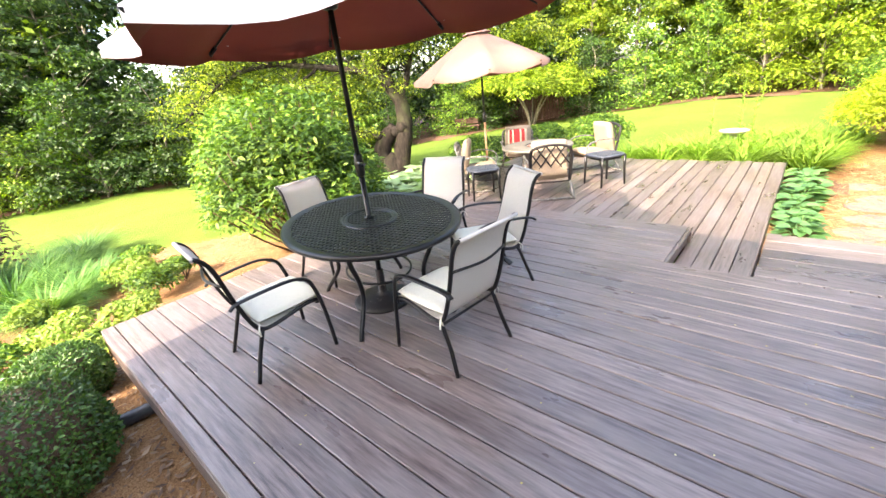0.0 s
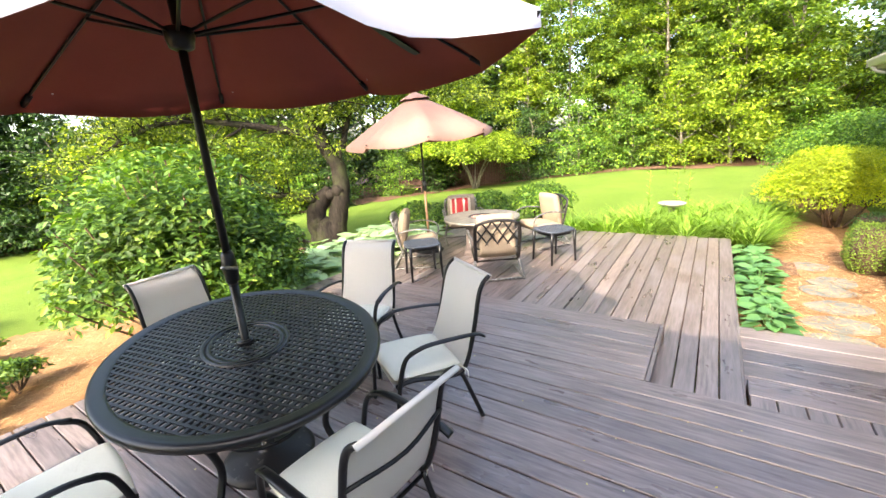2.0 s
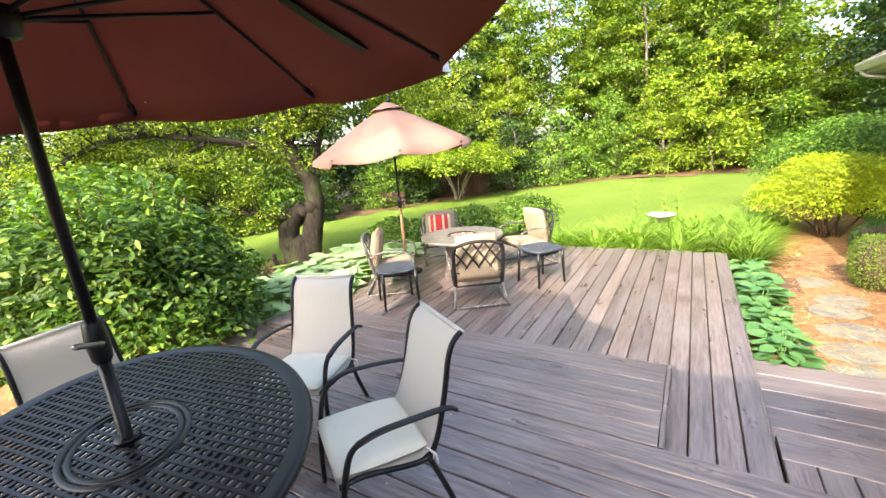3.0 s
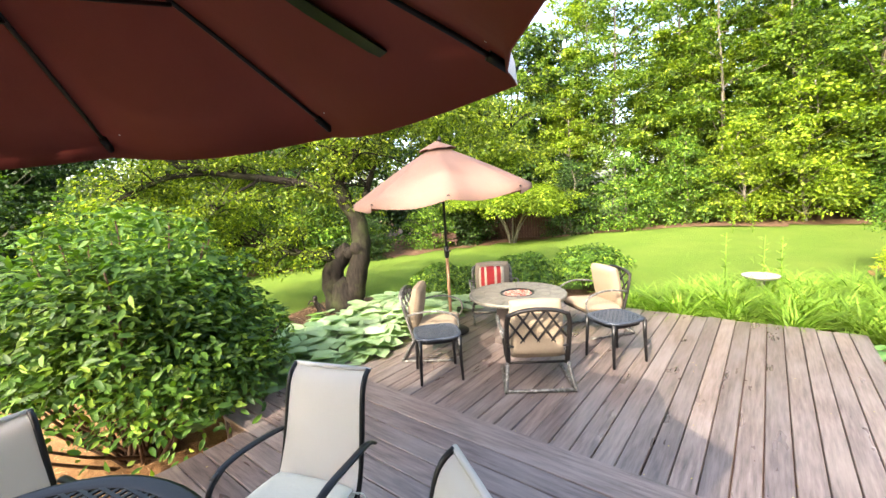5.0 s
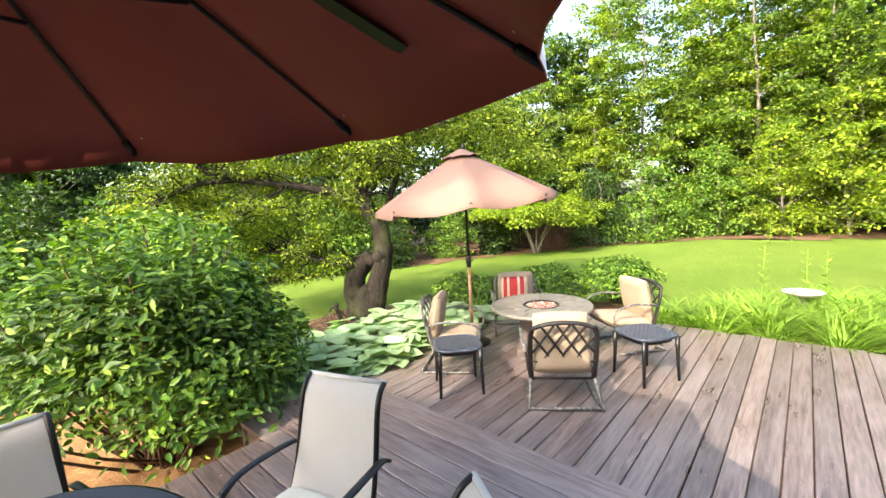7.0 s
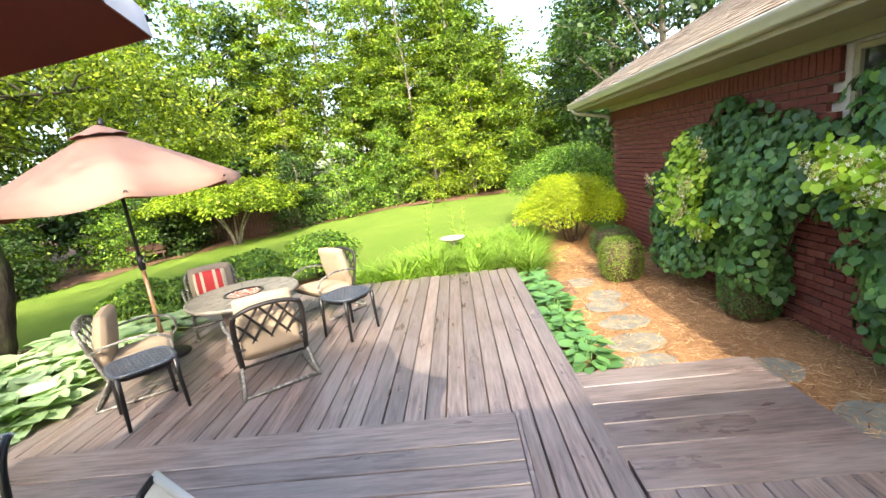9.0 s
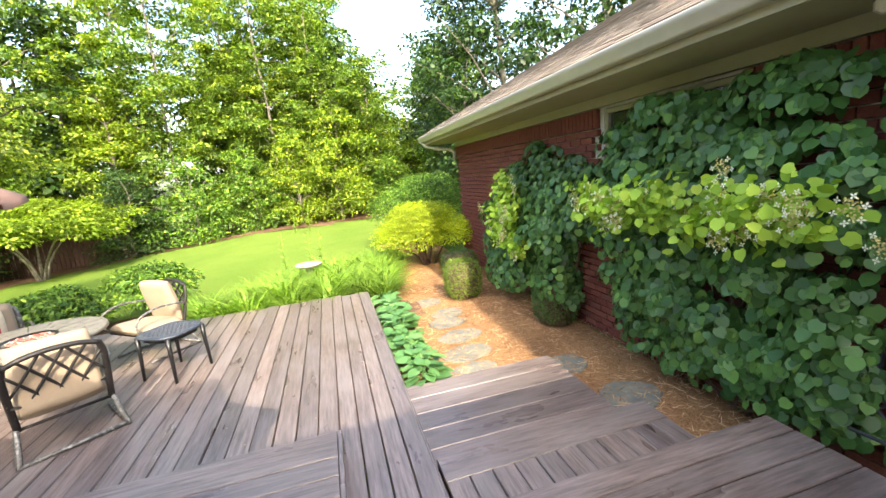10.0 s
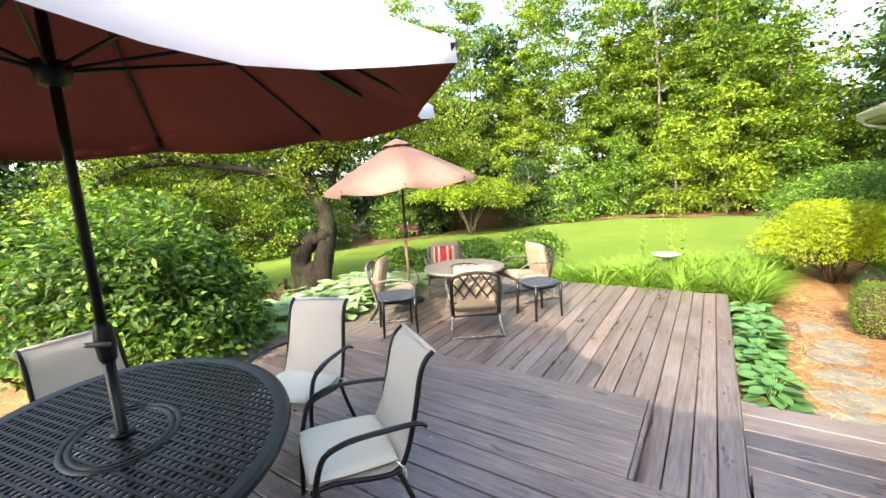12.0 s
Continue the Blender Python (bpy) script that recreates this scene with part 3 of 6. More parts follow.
def build_decks():
    up = thing("upper_deck", "purple-brown stained board deck, worn and slightly dusty", "deck", kind="structure")
    rim = 0.10
    # boards right across, with a narrow border board along the south rim
    lay(up, X0, XE, Y0 + rim, 4.98, 0, "x")
    lay(up, X0, XE, Y0, Y0 + rim, 0, "x", rim)
    lay(up, X0 - 0.42, XE, 4.98, Y1, 0, "x", 0.17)
    lay(up, X0 - 0.42, XA - 0.036, Y1, Y2 - 0.28, 0, "x", 0.19)
    lay(up, X0 - 0.42, XA - 0.036, Y2 - 0.28, Y2, 0, "x", 0.28)
    lay(up, XA - 0.036, XA, Y1, Y2, 0.001, "y", 0.036, 0.004)
    fascia(up, (X0, Y0 + 0.0), (XE, Y0 + 0.0), -0.037, -0.24)
    fascia(up, (X0 + 0.03, 4.95), (X0 + 0.03, Y0), -0.037, -0.24)
    fascia(up, (X0 - 0.39, Y2), (X0 - 0.39, 4.98), -0.037, -0.24)
    fascia(up, (X0 - 0.42, 5.01), (X0, 5.01), -0.037, -0.24)
    fascia(up, (XA, Y2 - 0.02), (X0 - 0.42, Y2 - 0.02), -0.037, -0.16)
    fascia(up, (XA - 0.03, Y1), (XA - 0.03, Y2), -0.037, -0.16)
    fascia(up, (XE, Y1 - 0.03), (XA, Y1 - 0.03), -0.037, -0.42)
    fascia(up, (XE - 0.02, Y0), (XE - 0.02, Y1), -0.037, -0.42)
    lo = thing("fire_pit_deck", "reddish-brown stained boards, sunlit and scuffed, one step down", "deck", kind="structure")
    lay(lo, FX0, XA - 0.03, Y2 - 0.1, FY1, ZF, "y")
    lay(lo, XA - 0.03, FX1, Y1 - 0.1, FY1, ZF, "y")
    fascia(lo, (FX1 + 0.012, Y1), (FX1 + 0.012, FY1), ZF - 0.004, ZF - 0.26)
    fascia(lo, (FX1, FY1 - 0.0), (FX0, FY1 - 0.0), ZF - 0.037, ZF - 0.26)
    fascia(lo, (FX0 + 0.02, FY1), (FX0 + 0.02, Y2), ZF - 0.037, ZF - 0.26)
    ld = thing("landing_deck", "low grey-brown landing with short step boards along the upper deck", "deck", kind="structure")
    lay(ld, FX1 + 0.028, 3.42, 5.80, 7.0, ZL, "x", 0.24, 0.004)
    lay(ld, FX1 + 0.028, 3.42 + 0.13, Y1 - 0.05, 5.56, ZF - 0.005, "y", 0.155)
    lay(ld, FX1 + 0.028, 3.42 + 0.13, 5.56, 5.80, ZF - 0.005, "x", 0.24)
    fascia(ld, (3.55, 5.79), (FX1 + 0.028, 5.79), ZF - 0.042, ZL + 0.001)
    fascia(ld, (3.40, 5.8), (3.40, 7.0), ZL - 0.037, ZL - 0.17)
    fascia(ld, (3.40, 6.98), (FX1 + 0.028, 6.98), ZL - 0.037, ZL - 0.17)
    fascia(ld, (3.53, Y1), (3.53, 5.8), ZF - 0.042, ZF - 0.28)
    g = Geo()
    g.box(((X0 + XE) / 2, (Y0 + 4.98) / 2, -0.13), (XE - X0 - 0.2, 4.98 - Y0 - 0.2, 0.17))
    g.box(((FX0 + FX1) / 2, (Y2 + FY1) / 2, -0.30), (FX1 - FX0 - 0.2, FY1 - Y2 - 0.2, 0.17))
    part("joist_frame", g, FENCEM, up, "dark timber frame beneath the boards")


# ---- house ----
WX, EX, NY, EY = 4.5, 3.8, 12.7, 13.1
EAVE = 2.34


def bricks_wall(parent, x, y0, y1, z0, z1, openings, full):
    """Running bond on a wall that faces west; a brick a part, the far ones joined."""
    course, bl = 0.080, 0.215
    geo = Geo()
    geo.box((0, 0, 0), (0.05, bl - 0.010, course - 0.012), 0.004)
    me = geo.mesh("brick", BRICK)
    gs = Geo()
    gs.box((0, 0, 0), (0.05, course - 0.012, 0.205), 0.004)
    sold = gs.mesh("brick", BRICK)
    rest = Geo()
    top = z1 - 0.22
    n = int((top - z0) / course)
    cnt = 0
    spots = []
    for k in range(n):
        z = z0 + (k + 0.5) * course
        y = y0 + (0.5 * bl if k % 2 else 0)
        while y < y1 - 0.02:
            c = y + bl / 2
            if c + bl / 2 <= y1 + 0.01 and not any(a - bl / 2 < c < b + bl / 2 and d - 0.03 < z < e + 0.03 for a, b, d, e in openings):
                spots.append((c, z))
            y += bl
    for c, z in spots:
        near = full[0] < c < full[1] and full[2] < z
        jx = random.uniform(-0.002, 0.002)
        if near and cnt < 300:
            cnt += 1
            part("brick", me, None, parent, at=Matrix.Translation((x - 0.012 + jx, c, z)))
        else:
            rest.box((x - 0.012 + jx, c, z), (0.05, bl - 0.010, course - 0.012))
    y = y0 + course / 2
    while y < y1:
        if not any(a - 0.02 < y < b + 0.02 and e > top for a, b, d, e in openings):
            if y < 7.6:
                part("brick", sold, None, parent, at=Matrix.Translation((x - 0.012, y, top + 0.11)))
            else:
                rest.box((x - 0.012, y, top + 0.11), (0.05, course - 0.012, 0.205))
        y += course
    part("far_bricks", rest, BRICK, parent, kind="stuff")


def build_house():
    wall = thing("wall_east", "red-brown brick house wall with a row of upright bricks under the eave", "wall", kind="structure")
    win = (5.9, 7.47, 1.0, 2.20)
    g = Geo()
    z0, z1 = -0.6, 2.22
    g.box((WX + 0.15, (1.0 + win[0]) / 2, (z0 + z1) / 2), (0.26, win[0] - 1.0, z1 - z0))
    g.box((WX + 0.15, (win[1] + NY) / 2, (z0 + z1) / 2), (0.26, NY - win[1], z1 - z0))
    g.box((WX + 0.15, (win[0] + win[1]) / 2, (z0 + win[2]) / 2), (0.26, win[1] - win[0], win[2] - z0))
    g.box((WX + 0.15, (win[0] + win[1]) / 2, (win[3] + EAVE) / 2), (0.26, win[1] - win[0], EAVE - win[3]))
    g.box((WX + 0.15, (1.0 + NY) / 2, (z1 + EAVE) / 2 + 0.001), (0.24, NY - 1.0, EAVE - z1))
    part("wall_core", g, MORTAR, wall, "pale mortar joints")
    n = Geo()
    n.box((WX + 5.2, NY - 0.13, 0.8), (10.0, 0.26, 2.8))
    n.box((WX + 5.2, NY - 0.13, 2.6), (6.0, 0.26, 1.4))
    part("wall_north", n, BRICK, wall, "red brick gable wall")
    part("frieze_board", Geo().box((WX - 0.03, (1.0 + NY) / 2, 2.28), (0.05, NY - 1.0, 0.115), 0.004), TRIMPAINT, wall, "khaki painted frieze board")
    w = thing("window_1", "dark house window half hidden behind the climbing vine", "window", kind="structure")
    fr = Geo()
    yc, zc = (win[0] + win[1]) / 2, (win[2] + win[3]) / 2
    for y in (win[0] + 0.03, yc, win[1] - 0.03):
        fr.box((WX + 0.06, y, zc), (0.07, 0.05, win[3] - win[2]), 0.006)
    for z in (win[2] + 0.03, win[3] - 0.03):
        fr.box((WX + 0.061, yc, z), (0.066, win[1] - win[0], 0.05), 0.006)
    part("window_frame", fr, TRIMPAINT, w)
    gm, nt, b = material("window_glass", 0.05)
    b.inputs["Base Color"].default_value = (0.02, 0.022, 0.022, 1)
    b.inputs["Specular IOR Level"].default_value = 0.8
    for a, c in ((win[0] + 0.055, yc - 0.025), (yc + 0.025, win[1] - 0.055)):
        part("pane", Geo().box((WX + 0.07, (a + c) / 2, zc), (0.008, c - a, win[3] - win[2] - 0.1)), gm, w)
    part("window_sill", Geo().box((WX - 0.05, yc, win[2] - 0.03), (0.12, win[1] - win[0] + 0.1, 0.05), 0.008), MORTAR, w)
    e = thing("eave", "khaki soffit, fascia and rolled taupe gutter", "roof edge", kind="structure")
    part("soffit", Geo().box(((EX + WX) / 2 + 0.02, (1.0 + EY) / 2, EAVE + 0.0), (WX - EX, EY - 1.0, 0.02)), SOFFIT, e)
    part("fascia", Geo().box((EX + 0.0, (1.0 + EY) / 2, EAVE + 0.085), (0.025, EY - 1.0, 0.19)), TRIMPAINT, e)
    gut = Geo()
    prof = [(-0.015, 0.0), (-0.085, 0.0), (-0.10, 0.02), (-0.105, 0.06), (-0.125, 0.075), (-0.13, 0.115), (-0.122, 0.125), (-0.113, 0.115), (-0.108, 0.08), (-0.09, 0.06), (-0.085, 0.012), (-0.015, 0.012)]
    rows = [[(EX + px, yy, EAVE + 0.045 + pz) for px, pz in prof] for yy in (1.0, EY)]
    gut.sheet(rows)
    gut.box((EX - 0.066, EY, EAVE + 0.10), (0.105, 0.006, 0.11))
    part("gutter", gut, GUTTER, e)
    spout = Geo()
    spout.tube(bend([(EX - 0.07, NY + 0.25, EAVE + 0.05), (EX + 0.05, NY + 0.2, EAVE - 0.06), (WX - 0.14, NY - 0.05, EAVE - 0.2), (WX - 0.14, NY - 0.1, EAVE - 0.4)], 4), 0.035, 6)
    part("elbow", spout, GUTTER, e)
    part("flood_lamp", Geo().box((WX - 0.34, 4.78, EAVE - 0.06), (0.10, 0.30, 0.08), 0.02), MORTAR, e, "long pale fixture under the soffit")
    # roof with a slope of its own, one course of shingle tabs at a time
    roof = thing("roof", "low-pitched roof of weathered brown asphalt shingles", "roof", kind="structure")
    slope = math.atan(0.50)
    L = 8.2
    rg = Geo()
    ca, sa = math.cos(slope), math.sin(slope)

    def at(s, y, h):
        return (EX - 0.06 + s * ca - h * sa, y, EAVE + 0.185 + s * sa + h * ca)
    rg.add([at(0, 1, 0), at(0, EY, 0), at(L, EY, 0), at(L, 1, 0), at(0, 1, -0.02), at(0, EY, -0.02), at(L, EY, -0.02), at(L, 1, -0.02)],
           [(0, 3, 2, 1), (4, 5, 6, 7), (0, 1, 5, 4), (1, 2, 6, 5), (2, 3, 7, 6)])
    rg.add([at(L, 1, 0), at(L, EY, 0), (EX + 2 * L * ca, EY, EAVE + 0.185), (EX + 2 * L * ca, 1, EAVE + 0.185)], [(0, 3, 2, 1)])
    rg.add([at(0, EY, -0.02), at(L, EY, -0.02), at(L, EY, -0.16), at(0, EY, -0.16), at(0, EY - 0.04, -0.02), at(L, EY - 0.04, -0.02), at(L, EY - 0.04, -0.16), at(0, EY - 0.04, -0.16)],
           [(0, 1, 2, 3), (7, 6, 5, 4), (3, 2, 6, 7)])
    part("roof_deck", rg, SHINGLE, roof)
    far = Geo()
    tab = Geo()
    tab.add([(0, 0, 0.002), (0.20, 0, 0.001), (0.20, 0.305, 0.001), (0, 0.305, 0.002), (0, 0, 0.014), (0.20, 0, 0.004), (0.20, 0.305, 0.004), (0, 0.305, 0.014)],
            [(4, 5, 6, 7), (0, 4, 7, 3), (0, 1, 5, 4), (3, 7, 6, 2)])
    tme = tab.mesh("shingle", SHINGLE)
    cnt = 0
    rr = random.Random(5)
    for k in range(57):
        s = k * 0.143
        y = 3.0 - (k % 2) * 0.15 - rr.random() * 0.05
        while y < EY - 0.02:
            w = min(0.305, EY - y)
            h = 0.001 + rr.random() * 0.004
            if cnt < 300 and k < 11 and 4.5 < y < 11.6:
                cnt += 1
                o = part("shingle", tme, None, roof, at=Matrix.Translation(at(s, y, h)) @ Matrix.Rotation(-slope, 4, "Y") @ Matrix.Diagonal((1, (w - 0.006) / 0.305, 1, 1)))
            else:
                a = [at(s, y, h + 0.014), at(s + 0.2, y, h + 0.004), at(s + 0.2, y + w - 0.006, h + 0.004), at(s, y + w - 0.006, h + 0.014), at(s, y, 0), at(s, y + w - 0.006, 0)]
                far.add(a, [(0, 1, 2, 3), (4, 0, 3, 5)])
            y += 0.305
    fm, nt, b = material("brown_shingle_field", 0.95)
    geo = node(nt, "ShaderNodeNewGeometry")
    c = ramp(nt, geo.outputs["Random Per Island"], [(0, (0.14, 0.11, 0.08)), (0.5, (0.20, 0.17, 0.14)), (1, (0.30, 0.24, 0.19))])
    nt.links.new(c, b.inputs["Base Color"])
    bump(nt, b, noise_tex(nt, coords(nt), 90, 5), 0.7, 0.006)
    part("far_shingles", far, fm, roof, kind="stuff")
    # an unseen south wing behind the walker, added to shade the upper deck
    s = Geo()
    s.box((2.6, -0.8, 2.2), (7.8, 0.3, 5.4))
    tagged(new("wall_south", s.mesh("wall_south", BOUNCE_PAINT)), "unseen plain wall added to shade the deck, pale to bounce light", "wall", kind="structure")
    s = Geo()
    s.add([(-1.7, -0.4, 5.05), (6.6, -0.4, 5.05), (6.6, -5, 6.8), (-1.7, -5, 6.8), (-1.7, -0.4, 4.9), (6.6, -0.4, 4.9), (6.6, -5, 6.65), (-1.7, -5, 6.65)],
          [(0, 1, 2, 3), (7, 6, 5, 4), (0, 4, 5, 1), (3, 7, 4, 0), (1, 5, 6, 2)])
    tagged(new("roof_south", s.mesh("roof_south", SHINGLE)), "unseen plain brown roof added to shade the deck", "roof", kind="structure")
    bricks_wall(wall, WX, 1.6, NY, -0.563, 2.22, [win], (3.9, 8.6, -0.5))


# ---- umbrellas ----


def umbrella(label, at, R, rim, apex, turn, outer, inner, base_z, polemat, lower, shift=(0.0, 0.0), tassel=0.06, tilt=0.0, toward=90.0, strap=False):
    """A market umbrella: eight ribs, struts, sagging cloth, crank and pole."""
    top = thing("patio_umbrella", label, "umbrella", at=at)
    n, sub, rings = 8, 6, 9
    rows = []
    for i in range(rings + 1):
        s = i / rings
        row = []
        for j in range(n * sub):
            a = 2 * math.pi * j / (n * sub)
            frac = (j % sub) / sub
            mid = math.sin(math.pi * frac)
            rr = R * s * (1 - 0.15 * mid * s)
            z = apex + (rim - apex) * (0.90 * s + 0.10 * s * s) - 0.06 * mid * s * s
            row.append((rr * math.cos(a + turn), rr * math.sin(a + turn), z))
        rows.append(row)
    rows[0] = [(0.05 * math.cos(2 * math.pi * j / (n * sub) + turn), 0.05 * math.sin(2 * math.pi * j / (n * sub) + turn), apex) for j in range(n * sub)]
    # a short hanging hem
    rows.append([(p[0] * 1.002, p[1] * 1.002, p[2] - tassel) for p in rows[-1]])
    m = Matrix.Translation((shift[0], shift[1], rim)) @ Matrix.Rotation(radians(tilt), 4, Vector((math.sin(radians(toward)), -math.cos(radians(toward)), 0))) @ Matrix.Translation((0, 0, -rim))
    g = Geo()
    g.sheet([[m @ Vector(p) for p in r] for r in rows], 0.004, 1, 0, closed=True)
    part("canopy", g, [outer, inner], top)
    vent = Geo()
    vr = []
    for s, rr, z in ((0, 0.03, apex + 0.035), (0.5, 0.13, apex - 0.01), (1, 0.25, apex - 0.065)):
        vr.append([(rr * math.cos(2 * math.pi * j / 16 + turn), rr * math.sin(2 * math.pi * j / 16 + turn), z - (0.012 * s if j % 2 else 0)) for j in range(16)])
    vent.sheet([[m @ Vector(p) for p in r] for r in vr], 0.003, 1, 0, closed=True)
    part("vent_cap", vent, [outer, inner], top)
    part("finial", Geo().lathe([(0.012, 0), (0.03, 0.01), (0.035, 0.03), (0.02, 0.055), (0.012, 0.075), (0.0, 0.085)], 12, (0, 0, apex + 0.03)), BLACK, top)
    hub = rim + 0.13
    if strap:
        way = Vector((math.cos(radians(70)), math.sin(radians(70)), 0))
        a, b = way * 0.70 + Vector((0, 0, apex - 0.345)), way * 1.13 + Vector((0, 0, apex - 0.575))
        side = Vector((-way.y, way.x, 0)) * 0.032
        g = Geo()
        g.sheet([[m @ (p - side), m @ (p + side)] for p in (a, (a + b) / 2 - Vector((0, 0, 0.01)), b)], 0.006)
        part("closing_strap", g, BLACK, top, "dark sewn closing strap")
    for k in range(n):
        a = 2 * math.pi * k / n + turn
        c, s = math.cos(a), math.sin(a)

        def rp(t, dz):
            return m @ Vector((R * t * c, R * t * s, apex + (rim - apex) * (0.90 * t + 0.10 * t * t) - dz))
        rib = part("rib", Geo().tube([rp(t, 0.018) for t in (0.03, 0.3, 0.6, 0.85, 0.985)], 0.009, 6), BLACK, top)
        part("strut", Geo().tube([(0.05 * c, 0.05 * s, hub), rp(0.50, 0.03)], 0.008, 6), BLACK, rib)
        part("rib_tip", Geo().tube([rp(0.94, 0.02), rp(1.0, 0.022)], 0.017, 6), BLACK, rib)
    part("upper_hub", Geo().lathe([(0.025, -0.05), (0.055, -0.045), (0.055, -0.005), (0.025, 0)], 12, (0, 0, apex - 0.02)), BLACK, top)
    part("runner", Geo().lathe([(0.028, -0.07), (0.05, -0.06), (0.062, -0.01), (0.062, 0.02), (0.03, 0.03)], 12, (0, 0, hub)), BLACK, top)
    part("upper_pole", Geo().tube([(0, 0, 1.05), (0, 0, apex + 0.05)], 0.019, 10), BLACK, top)
    part("lower_pole", Geo().tube([(0, 0, base_z), (0, 0, 1.10)], 0.022, 10), polemat, top)
    cr = part("crank_housing", Geo().lathe([(0.02, -0.09), (0.032, -0.07), (0.038, 0.0), (0.032, 0.07), (0.02, 0.09)], 10, (0, 0, 1.14)), BLACK, top)
    part("crank_handle", Geo().tube([(0.03, 0, 1.14), (0.075, -0.01, 1.15), (0.085, -0.07, 1.17), (0.11, -0.09, 1.18)], 0.011, 6), GLASSY, cr, "smoke grey crank handle")
    if lower:
        part("base", Geo().lathe([(0.25, 0), (0.25, 0.018), (0.22, 0.035), (0.07, 0.055), (0.035, 0.07), (0.032, 0.28), (0.0, 0.28)], 24, (0, 0, base_z - 0.0)), IRON, top, "round dark cast base")
    return top


# ---- furniture ----


def dining_chair(label, at, pillow=False):
    """Sling armchair; its origin is between the rear feet, facing +y."""
    t = thing("sling_armchair", label, "chair", at=at, group="chairs round the oval table")
    hw = 0.238
    for s in (-1, 1):
        # rear leg runs on as the back post
        part("leg", Geo().tube(bend([(s * 0.262, 0.0, 0.0), (s * 0.242, 0.055, 0.18), (s * hw, 0.115, 0.36)], 5), 0.014, 8), BLACK, t)
        part("leg", Geo().tube(bend([(s * 0.275, 0.545, 0.0), (s * 0.265, 0.535, 0.20), (s * 0.262, 0.515, 0.40), (s * 0.268, 0.47, 0.58), (s * 0.275, 0.40, 0.635)], 5), 0.014, 8), BLACK, t)
        part("armrest", Geo().tube(bend([(s * 0.275, 0.44, 0.622), (s * 0.283, 0.34, 0.652), (s * 0.28, 0.18, 0.648), (s * 0.268, 0.02, 0.628), (s * 0.272, -0.03, 0.60)], 4), 0.021, 8, flat=0.5), BLACK, t)
        part("side_rail", Geo().tube(bend([(s * hw, 0.53, 0.405), (s * hw, 0.42, 0.415), (s * hw, 0.20, 0.365), (s * hw, 0.11, 0.375), (s * (hw - 0.002), 0.06, 0.47), (s * (hw - 0.005), 0.01, 0.66), (s * (hw - 0.008), -0.03, 0.86), (s * (hw - 0.009), -0.065, 0.945), (s * (hw - 0.010), -0.11, 0.985)], 4), 0.014, 8), BLACK, t)
    part("stretcher", Geo().tube([(-hw, 0.115, 0.34), (hw, 0.115, 0.34)], 0.010, 8), BLACK, t)
    part("stretcher", Geo().tube([(-hw, 0.50, 0.385), (hw, 0.50, 0.385)], 0.010, 8), BLACK, t)
    part("back_rail", Geo().tube(bend([(-hw + 0.005, -0.02, 0.76), (0, -0.055, 0.75), (hw - 0.005, -0.02, 0.76)], 4), 0.009, 8), BLACK, t)
    prof = bend([(0, 0.535, 0.405), (0, 0.44, 0.415), (0, 0.22, 0.375), (0, 0.12, 0.39), (0, 0.065, 0.49), (0, 0.015, 0.66), (0, -0.03, 0.86), (0, -0.065, 0.94), (0, -0.115, 0.985)], 3)
    nseat = 9
    for nm, pr in (("seat_sling", prof[:nseat + 1]), ("backrest", prof[nseat:])):
        rows = []
        for p in pr:
            rows.append([(x, p.y, p.z - 0.012 * (1 - (x / hw) ** 2)) for x in np.linspace(-1, 1, 7) * (hw - 0.005 - 0.010 * min(1, max(0, (p.z - 0.42) / 0.5)))])
        part(nm, Geo().sheet(rows, 0.004), SLING, t)
    part("top_roll", Geo().tube([(-hw, -0.112, 0.982), (hw, -0.112, 0.982)], 0.013, 8), SLING, t, "rolled sling top edge")
    c = part("cushion", cushion(0.47, 0.44, 0.055, 0.0), CREAM, t, "cream padded seat cushion", at=pose(0, 0.32, 0.435, 3))
    for s in (-1, 1):
        tie = Geo()
        tie.tube(bend([(s * 0.22, -0.20, -0.01), (s * 0.25, -0.225, -0.035), (s * 0.235, -0.225, -0.085)], 3), 0.006, 5, flat=0.4)
        tie.tube(bend([(s * 0.22, -0.20, -0.01), (s * 0.265, -0.23, -0.03), (s * 0.275, -0.235, -0.075)], 3), 0.006, 5, flat=0.4)
        part("tie", tie, CREAM, c, "knotted fabric tie")
    for ob in t.children:
        if ob.type == "MESH":
            if ob is c:
                ob.location.z *= 0.91
            else:
                ob.data.transform(Matrix.Diagonal((1, 1, 0.91, 1)))
    return t


